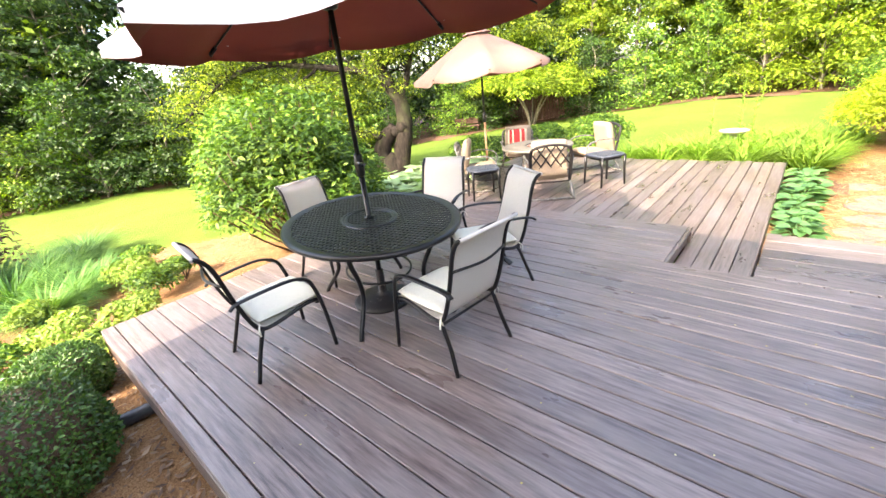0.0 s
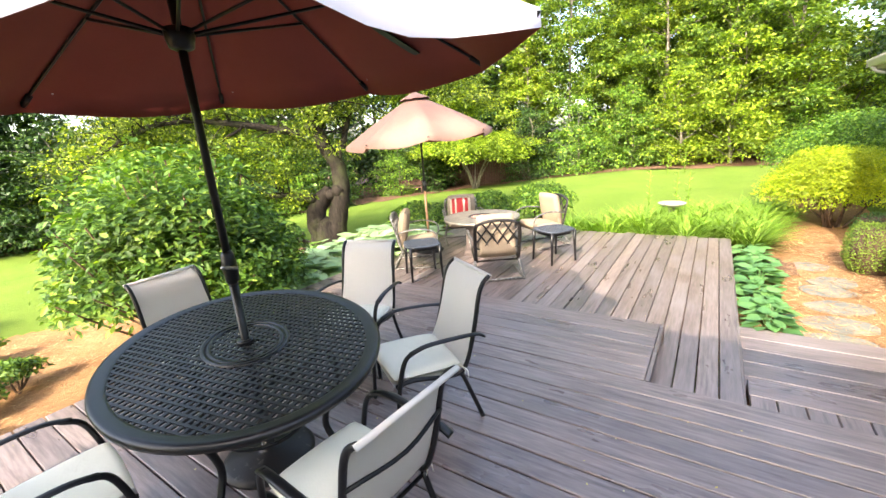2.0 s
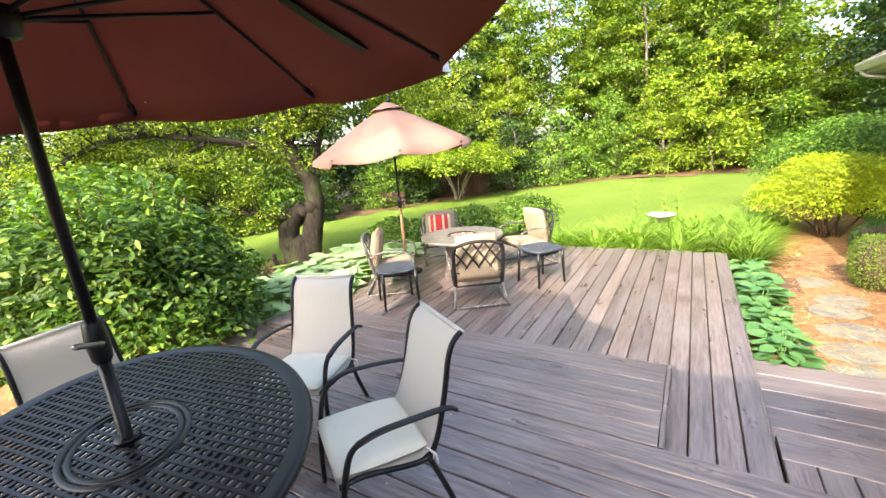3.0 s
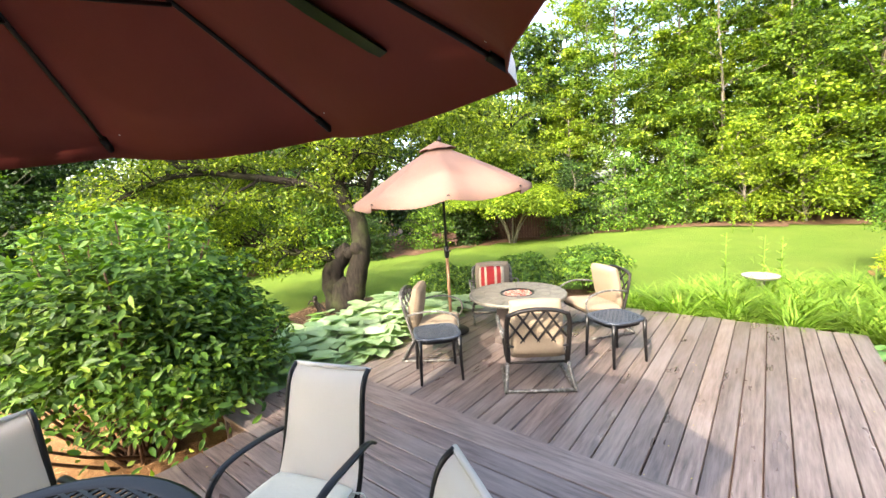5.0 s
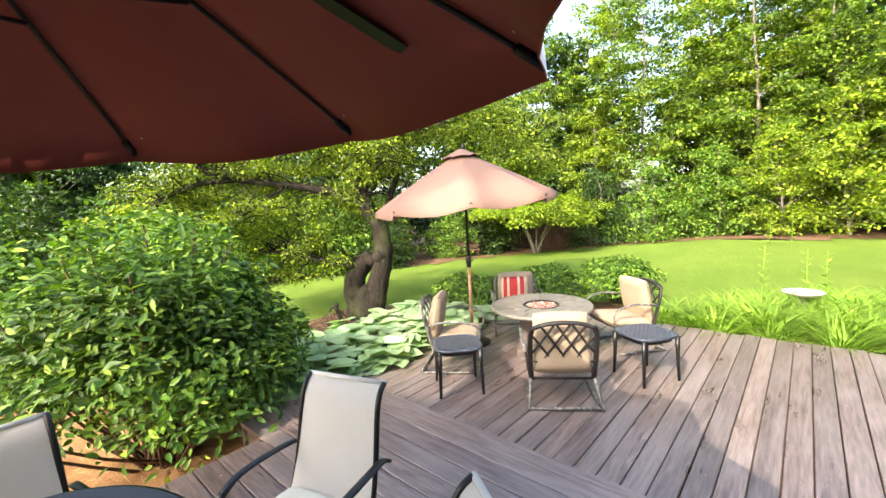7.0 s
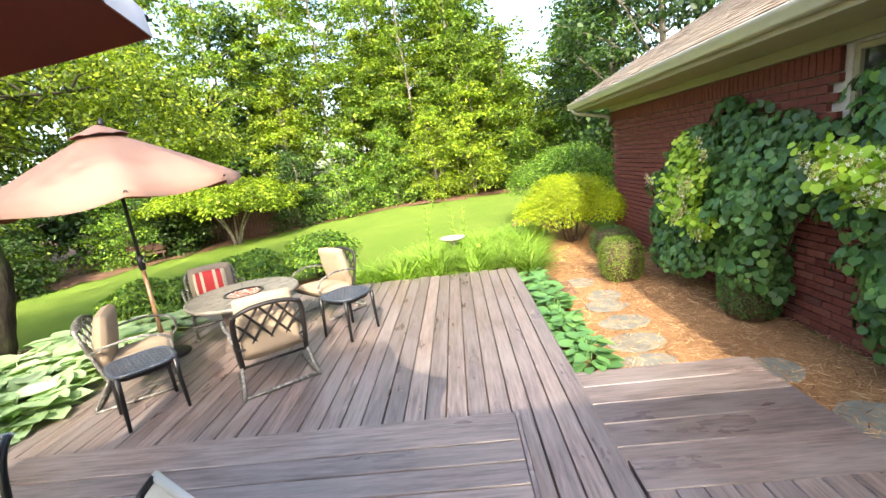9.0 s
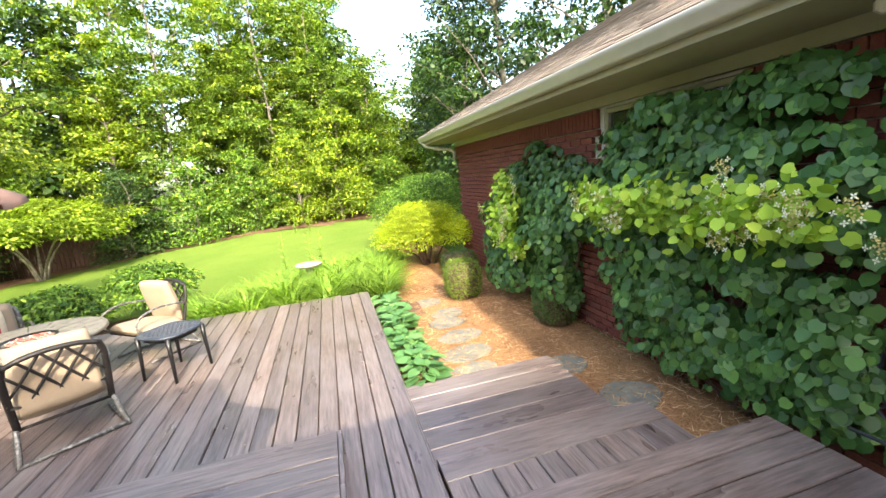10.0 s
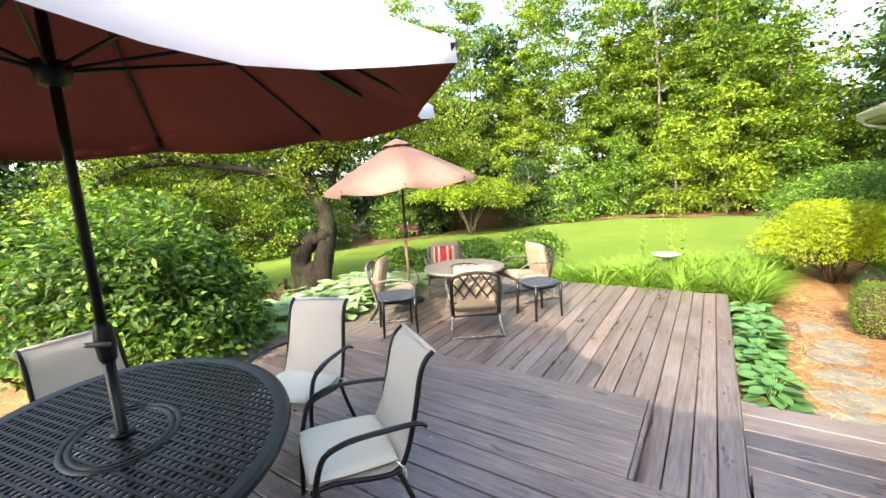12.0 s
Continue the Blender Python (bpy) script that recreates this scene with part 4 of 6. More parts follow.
def cushion(w, d, h, puff=0.3, tuft=0):
    """A soft box: rounded rim, swollen faces."""
    g = Geo()
    n = 14
    tops, lows = [], []
    for i in range(n + 1):
        rt, rl = [], []
        for j in range(n + 1):
            u, v = 2 * j / n - 1, 2 * i / n - 1
            # bunch the lines toward the rim
            u, v = math.copysign(1 - (1 - abs(u)) ** 1.5, u), math.copysign(1 - (1 - abs(v)) ** 1.5, v)
            k = 0.10
            x = u * (w / 2) * (1 - k * 0.5 * v * v * u * u)
            y = v * (d / 2) * (1 - k * 0.5 * v * v * u * u)
            e = (1 - abs(u) ** 6) * (1 - abs(v) ** 6)
            z = h / 2 * (e ** 0.42) * (1 + puff * (1 - u * u) * (1 - v * v))
            if tuft:
                z *= 1 - 0.28 * math.exp(-((((v * tuft / 2) % 1) - 0.5) ** 2) / 0.006) * e
            z += 0.0035 * noise.noise((x * 9, y * 9, w * 7)) * e
            rt.append((x, y, z))
            rl.append((x, y, -z * 0.9))
        tops.append(rt)
        lows.append(list(reversed(rl)))
    g.sheet(tops)
    g.sheet(lows)
    return g


def oval_table():
    A, B, H = 0.87, 0.665, 0.73
    t = thing("oval_dining_table", "black cast metal oval table with lattice top under an umbrella", "table", at=pose(-0.45, 3.44, 0, 0, 0, -21))

    def ring(a, b, z):
        return [(a * math.cos(w), b * math.sin(w), z) for w in [2 * math.pi * k / 64 for k in range(64)]]
    rim = Geo()
    rows = [ring(A - 0.075, B - 0.075, H - 0.004), ring(A - 0.06, B - 0.06, H + 0.003), ring(A - 0.035, B - 0.035, H + 0.001), ring(A - 0.02, B - 0.02, H + 0.006), ring(A - 0.004, B - 0.004, H), ring(A, B, H - 0.012), ring(A - 0.004, B - 0.004, H - 0.028), ring(A - 0.02, B - 0.02, H - 0.03), ring(A - 0.075, B - 0.075, H - 0.014), ring(A - 0.075, B - 0.075, H - 0.004)]
    rim.sheet(rows, closed=True)
    top = part("tabletop", rim, BLACK, t)
    inner = Geo()
    for (a, b), h in (((0.27, 0.205), 0.003), ((0.24, 0.178), 0.001)):
        rows = [ring(a + 0.013, b + 0.013, H - 0.006), ring(a + 0.010, b + 0.010, H + h), ring(a - 0.010, b - 0.010, H + h), ring(a - 0.013, b - 0.013, H - 0.006)]
        inner.sheet(rows, closed=True)
    part("inner_ring", inner, BLACK, top)
    lat = Geo()
    pitch, wb = 0.042, 0.0085
    a, b = A - 0.06, B - 0.06
    for fam in (0, 1):
        ang = radians(32 if fam == 0 else -58)
        d = Vector((math.cos(ang), math.sin(ang), 0))
        q = Vector((-d.y, d.x, 0))
        k = -30
        while k <= 30:
            o = q * (k * pitch * (1.0 if fam == 0 else 0.85))
            k += 1
            aa = (d.x / a) ** 2 + (d.y / b) ** 2
            bb = 2 * (o.x * d.x / a ** 2 + o.y * d.y / b ** 2)
            cc = (o.x / a) ** 2 + (o.y / b) ** 2 - 1
            disc = bb * bb - 4 * aa * cc
            if disc <= 0:
                continue
            t0, t1 = (-bb - math.sqrt(disc)) / 2 / aa, (-bb + math.sqrt(disc)) / 2 / aa
            if t1 - t0 < 0.03:
                continue
            c = o + d * ((t0 + t1) / 2)
            lat.box((c.x, c.y, H - 0.007 - 0.003 * fam), (t1 - t0, wb * (1.6 if fam == 0 else 2.0), 0.008), 0.0, rot=Matrix.Rotation(ang, 3, "Z"))
    part("lattice", lat, BLACK, t)
    part("umbrella_ring", Geo().lathe([(0.026, 0.0), (0.045, 0.0), (0.045, 0.006), (0.03, 0.012), (0.026, 0.012)], 20, (0, 0, H + 0.002)), BLACK, t)
    for sx in (-1, 1):
        for sy in (-1, 1):
            x, y = sx * 0.43, sy * 0.32
            leg = Geo().tube(bend([(x * 0.95, y * 0.95, H - 0.02), (x * 1.0, y * 1.0, 0.58), (x * 0.82, y * 0.82, 0.38), (x * 0.80, y * 0.80, 0.24), (x * 1.08, y * 1.08, 0.05), (x * 1.14, y * 1.14, 0.0)], 4), [0.020] * 4 + [0.018] * 17, 8)
            part("leg", leg, BLACK, t)
    br = Geo()
    br.tube([(0.33 * math.cos(w) * 1.02, 0.25 * math.sin(w) * 1.02, 0.30) for w in [2 * math.pi * k / 28 for k in range(28)]], 0.011, 6, closed=True)
    part("brace_ring", br, BLACK, t)
    ap = Geo()
    ap.tube([(0.46 * math.cos(w), 0.35 * math.sin(w), H - 0.045) for w in [2 * math.pi * k / 28 for k in range(28)]], 0.012, 6, closed=True)
    part("apron", ap, BLACK, t)
    return t


def side_table(label, at):
    t = thing("side_table", label, "side table", at=at, group="side tables by the fire pit")
    S, H = 0.25, 0.49

    def sq(a, z, n=40, k=3.6):
        out = []
        for j in range(n):
            w = 2 * math.pi * j / n
            c, s = math.cos(w), math.sin(w)
            r = a / (abs(c) ** k + abs(s) ** k) ** (1 / k)
            out.append((r * c, r * s, z))
        return out
    rows = [sq(S - 0.035, H - 0.004), sq(S - 0.028, H + 0.003), sq(S - 0.006, H), sq(S, H - 0.012), sq(S - 0.004, H - 0.028), sq(S - 0.035, H - 0.03), sq(S - 0.035, H - 0.004)]
    part("tabletop", Geo().sheet(rows, closed=True), BLUEBLACK, t)
    lat = Geo()
    for fam in (0, 1):
        ang = radians(45 if fam else -45)
        for k in range(-6, 7):
            o = k * 0.040
            half = math.sqrt(max(0, (S * 1.2) ** 2 - o * o)) if abs(o) < S * 1.15 else 0
            lim = (S - 0.02) * math.sqrt(2) - abs(o)
            half = min(half, lim)
            if half > 0.02:
                c = Matrix.Rotation(ang, 3, "Z") @ Vector((0, o, 0))
                lat.box((c.x, c.y, H - 0.007 - 0.003 * fam), (2 * half, 0.017, 0.008), rot=Matrix.Rotation(ang, 3, "Z"))
    part("lattice", lat, BLUEBLACK, t)
    for sx in (-1, 1):
        for sy in (-1, 1):
            x, y = sx * (S - 0.045), sy * (S - 0.045)
            part("leg", Geo().tube([(x, y, H - 0.02), (x * 1.01, y * 1.01, 0.3), (x * 1.06, y * 1.06, 0.0)], [0.025, 0.021, 0.015], 8), BLACK, t)
    part("apron", Geo().sheet([sq(S - 0.045, H - 0.028), sq(S - 0.045, H - 0.07)], 0.006, closed=True), BLACK, t)
    return t


def rocker(label, at, mat, lattice_mat=IRON, pillow=False):
    """Spring armchair with a lattice back; origin at the middle of its base, facing +y."""
    t = thing("spring_armchair", label, "chair", at=at, group="chairs round the fire pit")
    W = 0.315
    for s in (-1, 1):
        x = s * W
        part("base_rail", Geo().tube(bend([(x * 0.93, -0.22, 0.25), (x * 0.98, -0.30, 0.13), (x * 1.04, -0.36, 0.02), (x * 1.04, -0.30, 0.015), (x * 1.02, -0.05, 0.015), (x, 0.25, 0.015)], 4), 0.020, 8, flat=0.7), PEWTER, t)
        part("arm", Geo().tube(bend([(x * 0.95, 0.24, 0.33), (x * 1.02, 0.32, 0.43), (x * 1.08, 0.29, 0.555), (x * 1.12, 0.10, 0.615), (x * 1.10, -0.12, 0.60), (x * 0.98, -0.27, 0.555)], 4), 0.015, 8, flat=0.8), PEWTER, t)
        part("seat_rail", Geo().tube([(x * 0.95, 0.26, 0.33), (x * 0.95, 0.0, 0.275), (x * 0.93, -0.22, 0.245)], 0.014, 8), IRON, t)
        part("back_post", Geo().tube(bend([(x * 0.90, -0.21, 0.235), (x * 0.92, -0.26, 0.42), (x * 0.93, -0.315, 0.66), (x * 0.86, -0.345, 0.77)], 4), 0.025, 8, flat=0.7), lattice_mat, t)
    part("rear_rail", Geo().tube([(-W * 1.04, -0.355, 0.02), (W * 1.04, -0.355, 0.02)], 0.020, 8, flat=0.8), PEWTER, t)
    part("stretcher", Geo().tube([(-W * 0.93, -0.21, 0.245), (W * 0.93, -0.21, 0.245)], 0.013, 8), IRON, t)
    part("stretcher", Geo().tube([(-W * 0.95, 0.26, 0.33), (W * 0.95, 0.26, 0.33)], 0.013, 8), IRON, t)
    part("top_rail", Geo().tube(bend([(-W * 0.87, -0.343, 0.765), (-W * 0.5, -0.352, 0.805), (0, -0.355, 0.82), (W * 0.5, -0.352, 0.805), (W * 0.87, -0.343, 0.765)], 4), 0.028, 8, flat=0.7), lattice_mat, t)
    part("lower_rail", Geo().tube(bend([(-W * 0.9, -0.275, 0.44), (0, -0.26, 0.40), (W * 0.9, -0.275, 0.44)], 4), 0.012, 8), lattice_mat, t)

    def bp(u, v):
        # u across, v up the back
        return (u * W * 0.9, -0.272 - 0.072 * v, 0.43 + 0.36 * v - 0.03 * (1 - v) * (1 - u * u) + 0.02 * v * (1 - u * u))
    for s in (-1, 1):
        for k in (-0.95, -0.32, 0.32, 0.95):
            pts = []
            for i in range(9):
                v = i / 8
                u = k * 0.78 + s * (v - 0.5) * 0.98
                if abs(u) <= 1.0:
                    pts.append(bp(u, v))
            if len(pts) > 1:
                part("lattice_bar", Geo().tube(pts, 0.0115, 6), lattice_mat, t)
    part("seat_cushion", cushion(0.56, 0.54, 0.13, 0.15), mat, t, "thick box seat cushion", at=pose(0, 0.03, 0.36, 6))
    part("back_cushion", cushion(0.52, 0.55, 0.15, 0.1, 2), mat, t, "channelled back cushion", at=pose(0, -0.20, 0.60, 79))
    return t


def fire_table():
    t = thing("fire_pit_table", "round tiled stone-top fire pit table on a dark hexagonal base", "table", at=pose(-1.57, 8.23, ZF))
    R, H = 0.62, 0.61
    n = 18
    for ring, (r0, r1) in enumerate(((0.225, 0.42), (0.424, 0.585))):
        for k in range(n if ring else 12):
            m = n if ring else 12
            a0, a1 = 2 * math.pi * k / m + 0.006 / r1, 2 * math.pi * (k + 1) / m - 0.006 / r1
            g = Geo()
            vs = []
            for z in (H - 0.02, H):
                for a in (a0, (a0 + a1) / 2, a1):
                    for r in (r0, r1):
                        vs.append((r * math.cos(a), r * math.sin(a), z))
            g.add(vs, [(6, 7, 9, 8), (8, 9, 11, 10), (0, 2, 8, 6), (2, 4, 10, 8), (1, 7, 9, 3)[::1], (3, 9, 11, 5), (0, 6, 7, 1), (4, 5, 11, 10)])
            part("tile", g, STONETOP, t)
    part("tabletop_rim", Geo().lathe([(0.20, H - 0.045), (0.60, H - 0.045), (R, H - 0.035), (R, H - 0.006), (R - 0.008, H + 0.001), (0.588, H + 0.001), (0.586, H - 0.012), (0.23, H - 0.012)], 48), STONETOP, t, "worn grey stone rim")
    part("burner_ring", Geo().lathe([(0.19, H - 0.02), (0.205, H + 0.006), (0.222, H + 0.006), (0.224, H - 0.02)], 32), BLACK, t)
    part("burner_bowl", Geo().lathe([(0.0, H - 0.03), (0.2, H - 0.025)], 24), IRON, t)
    hexa = Geo()
    hexa.lathe([(0.36, 0.0), (0.36, 0.06), (0.315, 0.09), (0.305, 0.50), (0.33, 0.56), (0.0, 0.56)], 6)
    hexa.s = [False] * len(hexa.f)
    b = part("pedestal", hexa, FIREBASE, t)
    rr = random.Random(3)
    lv = Geo()
    lv.lathe([(0.0, -0.9), (0.6, -0.7), (1, 0.0), (0.7, 0.6), (0, 0.8)], 6)
    lv.s = [False] * len(lv.f)
    me = lv.mesh("lava_rock", LAVA)
    for _ in range(120):
        a, r = rr.random() * 6.28, 0.185 * math.sqrt(rr.random())
        s = rr.uniform(0.009, 0.019)
        part("lava_rock", me, None, t, at=Matrix.Translation((r * math.cos(a), r * math.sin(a), H - 0.012)) @ Euler((rr.random() * 3, rr.random() * 3, 0)).to_matrix().to_4x4() @ Matrix.Scale(s, 4))


def striped_pillow(at):
    t = thing("throw_pillow", "square pillow with red and oatmeal stripes on the fire pit chair", "pillow", at=at)
    g = cushion(0.38, 0.36, 0.11, 0.6)
    out = Geo()
    out.v = g.v
    out.f, out.s = g.f, g.s
    ms = []
    for f in g.f:
        x = sum(g.v[i][0] for i in f) / len(f) / 0.38 + 0.5
        ms.append(0 if (0.16 < x < 0.30 or 0.36 < x < 0.66 or 0.80 < x < 0.90) else 1)
    out.m = ms
    part("cover", out, [RED, OFFWHITE], t)


def build_furniture():
    oval_table()
    lab = "black armchair, pale sling, cream cushion,"
    ch = dining_chair(lab + " on the open deck side", pose(-0.60, 2.30, 0, 0, 0, -7))
    spots = [(0.72, 3.26, 85, " pulled towards the walkway"), (0.255, 4.455, 148, " angled at the table corner"),
             (-0.831, 4.774, 198, " backing the fire pit"), (-1.59, 3.60, -86, " beside the leafy shrub")]
    for x, y, a, extra in spots:
        o = copy_thing(ch, pose(x, y, 0, 0, 0, a))
        o["label"] = lab + extra
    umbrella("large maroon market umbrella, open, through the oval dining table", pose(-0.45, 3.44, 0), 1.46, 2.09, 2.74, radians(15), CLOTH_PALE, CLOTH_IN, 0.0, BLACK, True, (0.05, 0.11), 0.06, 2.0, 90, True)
    u2 = umbrella("faded salmon market umbrella, open, beside the fire pit", pose(-2.52, 8.02, ZF), 1.22, 1.93, 2.59, radians(41), CLOTH_OUT, CLOTH_IN2, 0.0, POLEWOOD, True, (0.0, 0.0), 0.06, 3.5, 41)
    fire_table()
    rocker("dark iron lattice-back armchair with tan cushions at the fire pit", pose(-0.90, 7.32, ZF, 0, 0, 34.5), TAN)
    rocker("iron armchair with beige cushions beside the umbrella pole", pose(-2.24, 7.34, ZF, 0, 0, -58), TAN, PEWTER)
    rocker("iron armchair with shaded taupe cushions and a striped pillow", pose(-2.24, 8.74, ZF, 0, 0, 216), TAUPE, PEWTER)
    rocker("iron armchair with sunlit tan cushions facing the fire pit", pose(-0.84, 8.97, ZF, 0, 0, 142), TAN, IRON)
    striped_pillow(pose(-2.24, 8.74, ZF, 0, 0, 216) @ pose(0.02, -0.07, 0.64, 76))
    st = side_table("small square blue-black lattice table beside a beige armchair", pose(-1.80, 6.85, ZF, 0, 0, 48))
    o = copy_thing(st, pose(-0.34, 8.17, ZF, 0, 0, 58))
    o["label"] = "small square blue-black lattice table standing in the sun"


# ---- plants ----


def shrub(name, label, cat, c, r, mat, n, leaf, tmpl=LEAF6, seed=1, stems=9, lobes=14, lift=0.25, updir=0.5, wild=0.6, wfrac=0.5, box=False, stem_r=0.014, droop=0.0, shoots=0, clear=0.0):
    rng = np.random.default_rng(seed)
    rr = random.Random(seed)
    x, y = c
    z0 = gz(x, y)
    t = thing(name, label, cat, at=pose(x, y, z0))
    if box:
        u = unit(rng, n)
        k = 2.7
        q = (np.abs(u) ** k).sum(1) ** (-1 / k)
        P = u * q[:, None] * np.array(r) * (0.86 + 0.14 * rng.random(n))[:, None]
        P *= 1 + 0.04 * np.sin(P[:, [1, 2, 0]] * 17 + seed)
        P[:, 2] += r[2]
        N = u + unit(rng, n) * 0.5
        D = unit(rng, n) * 0.8 + u * 0.7
        core = Geo()
        core.lathe([(0.0, 0.02), (r[0] * 0.8, 0.06), (r[0] * 0.86, r[2]), (r[0] * 0.78, r[2] * 1.7), (0, r[2] * 1.84)], 14, sy=r[1] / r[0])
        part("core", core, TWIG, t)
    else:
        cl = []
        for _ in range(lobes):
            a, e = rr.random() * 6.283, rr.uniform(-0.1, 1.3)
            d = Vector((math.cos(a) * math.cos(e), math.sin(a) * math.cos(e), math.sin(e)))
            s = rr.uniform(0.34, 0.55)
            f = 1 - s * 0.85
            cl.append((d.x * r[0] * f, d.y * r[1] * f, r[2] * (1 + lift) * 0.5 + d.z * r[2] * (0.62 if lift > -0.5 else 0.85) * f + r[2] * 0.2, r[0] * s, r[1] * s, r[2] * s * 0.62))
        for _ in range(shoots):
            a, e = rr.random() * 6.283, rr.uniform(0.15, 1.4)
            f = rr.uniform(0.98, 1.12)
            cl.append((math.cos(a) * math.cos(e) * r[0] * f, math.sin(a) * math.cos(e) * r[1] * f, r[2] * (1 + lift) * 0.5 + r[2] * (math.sin(e) * 0.85 * f + 0.2), 0.09, 0.09, 0.16))
        P, D, N = crown_points(rng, cl, n, 0.55, updir, wild, droop)
        keep = (P[:, 2] > clear) | (rng.random(len(P)) < 0.10)
        P, D, N = P[keep], D[keep], N[keep]
        P[:, 2] = np.maximum(P[:, 2], 0.06)
        for _ in range(stems):
            g = Geo()
            cc = rr.choice(cl)
            a = rr.random() * 6.28
            b = (0.13 * r[0] * math.cos(a), 0.13 * r[1] * math.sin(a), -0.03)
            mid = ((b[0] + cc[0]) / 2 + rr.uniform(-0.05, 0.05), (b[1] + cc[1]) / 2, cc[2] * 0.42)
            g.tube(bend([b, mid, cc[:3]], 3), [stem_r * (1 - 0.1 * i) for i in range(7)], 5)
            part("stem", g, TWIG, t)
    L = leaf * rng.uniform(0.6, 1.2, len(P))
    scatter("foliage", tmpl, P, D, N, L, L * wfrac, mat, t, kind="stuff")
    return t


def clump(name, label, cat, pts, mat, per, length, width, tmpl, seed, spread=0.5, up=1.0, base=0.05, group=""):
    """Arching leaves that spring from each point."""
    rng = np.random.default_rng(seed)
    out = []
    for x, y, s in pts:
        z = gz(x, y)
        t = thing(name, label, cat, at=pose(x, y, z), group=group)
        n = per
        a = rng.random(n) * 6.283
        P = np.stack([np.cos(a) * base * rng.random(n) * s * 3, np.sin(a) * base * rng.random(n) * s * 3, np.zeros(n)], 1)
        sp = spread * (0.25 + rng.random(n))
        D = np.stack([np.cos(a) * sp, np.sin(a) * sp, np.full(n, up)], 1)
        N = np.stack([-np.cos(a) * up, -np.sin(a) * up, sp], 1)
        L = length * s * rng.uniform(0.6, 1.15, n)
        scatter("leaves", tmpl, P, D, N, L, width * rng.uniform(0.7, 1.2, n), mat, t, kind="stuff")
        out.append(t)
    return out


def hosta(label, x, y, s, mat, seed, zoff=0.0, n=26, leaf=0.22):
    rng = np.random.default_rng(seed)
    t = thing("hosta", label, "hosta", at=pose(x, y, gz(x, y) + zoff), group="hostas along the deck")
    a = rng.random(n) * 6.283
    e = rng.uniform(0.25, 1.2, n)
    R = s * 0.30 * np.cos(e) * rng.uniform(0.6, 1.1, n)
    P = np.stack([np.cos(a) * R, np.sin(a) * R, s * (0.10 + 0.32 * np.sin(e) * rng.uniform(0.7, 1.1, n))], 1)
    st = Geo()
    for p in P[:14]:
        st.tube([(0, 0, 0), (p[0] * 0.5, p[1] * 0.5, p[2] * 0.75), tuple(p)], 0.004, 4)
    part("stalks", st, mat, t, kind="stuff")
    D = np.stack([np.cos(a), np.sin(a), 0.25 - 0.45 * rng.random(n)], 1)
    N = np.stack([np.cos(a) * 0.5, np.sin(a) * 0.5, np.full(n, 1.0)], 1) + unit(rng, n) * 0.25
    L = leaf * s * rng.uniform(0.7, 1.25, n)
    scatter("leaves", ROUND, P, D, N, L, L * 0.72, mat, t, kind="stuff")


def tree_mesh(seed, h, spread, n, leaf, mats, low=0.22, lobes=26, stem=0.16, flat=0.5, puff=0.34, barkm=None):
    """One woodland tree: trunk, limbs that carry layered sprays, and its leaves, as two meshes."""
    rr = random.Random(seed)
    rng = np.random.default_rng(seed)
    g = Geo()
    tp = bend([(0, 0, -0.3), (rr.uniform(-0.2, 0.2), rr.uniform(-0.2, 0.2), h * 0.35), (rr.uniform(-0.4, 0.4), rr.uniform(-0.4, 0.4), h * 0.7), (0, 0, h * 0.95)], 4)
    g.tube(tp, [stem * (1 - 0.075 * i) + 0.01 for i in range(len(tp))], 8)
    cl = []
    for i in range(lobes):
        f = (i + rr.random()) / lobes
        zz = h * (low + (1 - low) * f * 0.95)
        w = spread * math.sin(math.pi * min(0.97, 0.25 + 0.70 * f)) * rr.uniform(0.5, 1.05)
        a = i * 2.4 + rr.random()
        e = (math.cos(a) * w, math.sin(a) * w, zz)
        zb = zz - w * rr.uniform(0.35, 0.8)
        k = min(len(tp) - 1, max(1, int(zb / (h * 0.95) * (len(tp) - 1))))
        b = tp[k]
        m = ((b[0] + e[0]) / 2, (b[1] + e[1]) / 2, b[2] + (zz - b[2]) * 0.62)
        g.tube([tuple(b), m, e], [stem * 0.32, stem * 0.2, 0.012], 5, caps=False)
        for q in range(5):
            t = rr.uniform(0.35, 1.1)
            s = spread * puff * rr.uniform(0.35, 0.8) * (0.6 + 0.4 * (1 - f))
            o = spread * 0.20
            cl.append((b[0] + (e[0] - b[0]) * t + rr.uniform(-o, o), b[1] + (e[1] - b[1]) * t + rr.uniform(-o, o),
                       m[2] + (zz - m[2]) * t + rr.uniform(-0.5, 0.5) * o * 1.6, s, s, s * flat))
    P, D, N = crown_points(rng, cl, n, 0.25, 0.55, 0.7, 0.35)
    L = leaf * rng.uniform(0.6, 1.25, n)
    lv = scatter("foliage", LEAF2, P, D, N, L, L * 0.6, mats)
    lm = lv.data
    bpy.data.objects.remove(lv)
    return g.mesh("trunk", barkm or BARKG), lm


def plant_tree(name, label, cat, meshes, x, y, s=1.0, sz=None, turn=0.0, group="", z=None):
    t = thing(name, label, cat, at=pose(x, y, gz(x, y) if z is None else z, 0, 0, turn) @ Matrix.Diagonal((s, s, sz or s, 1)), group=group)
    part("trunk", meshes[0], None, t)
    part("crown", meshes[1], None, t, kind="stuff")
    return t


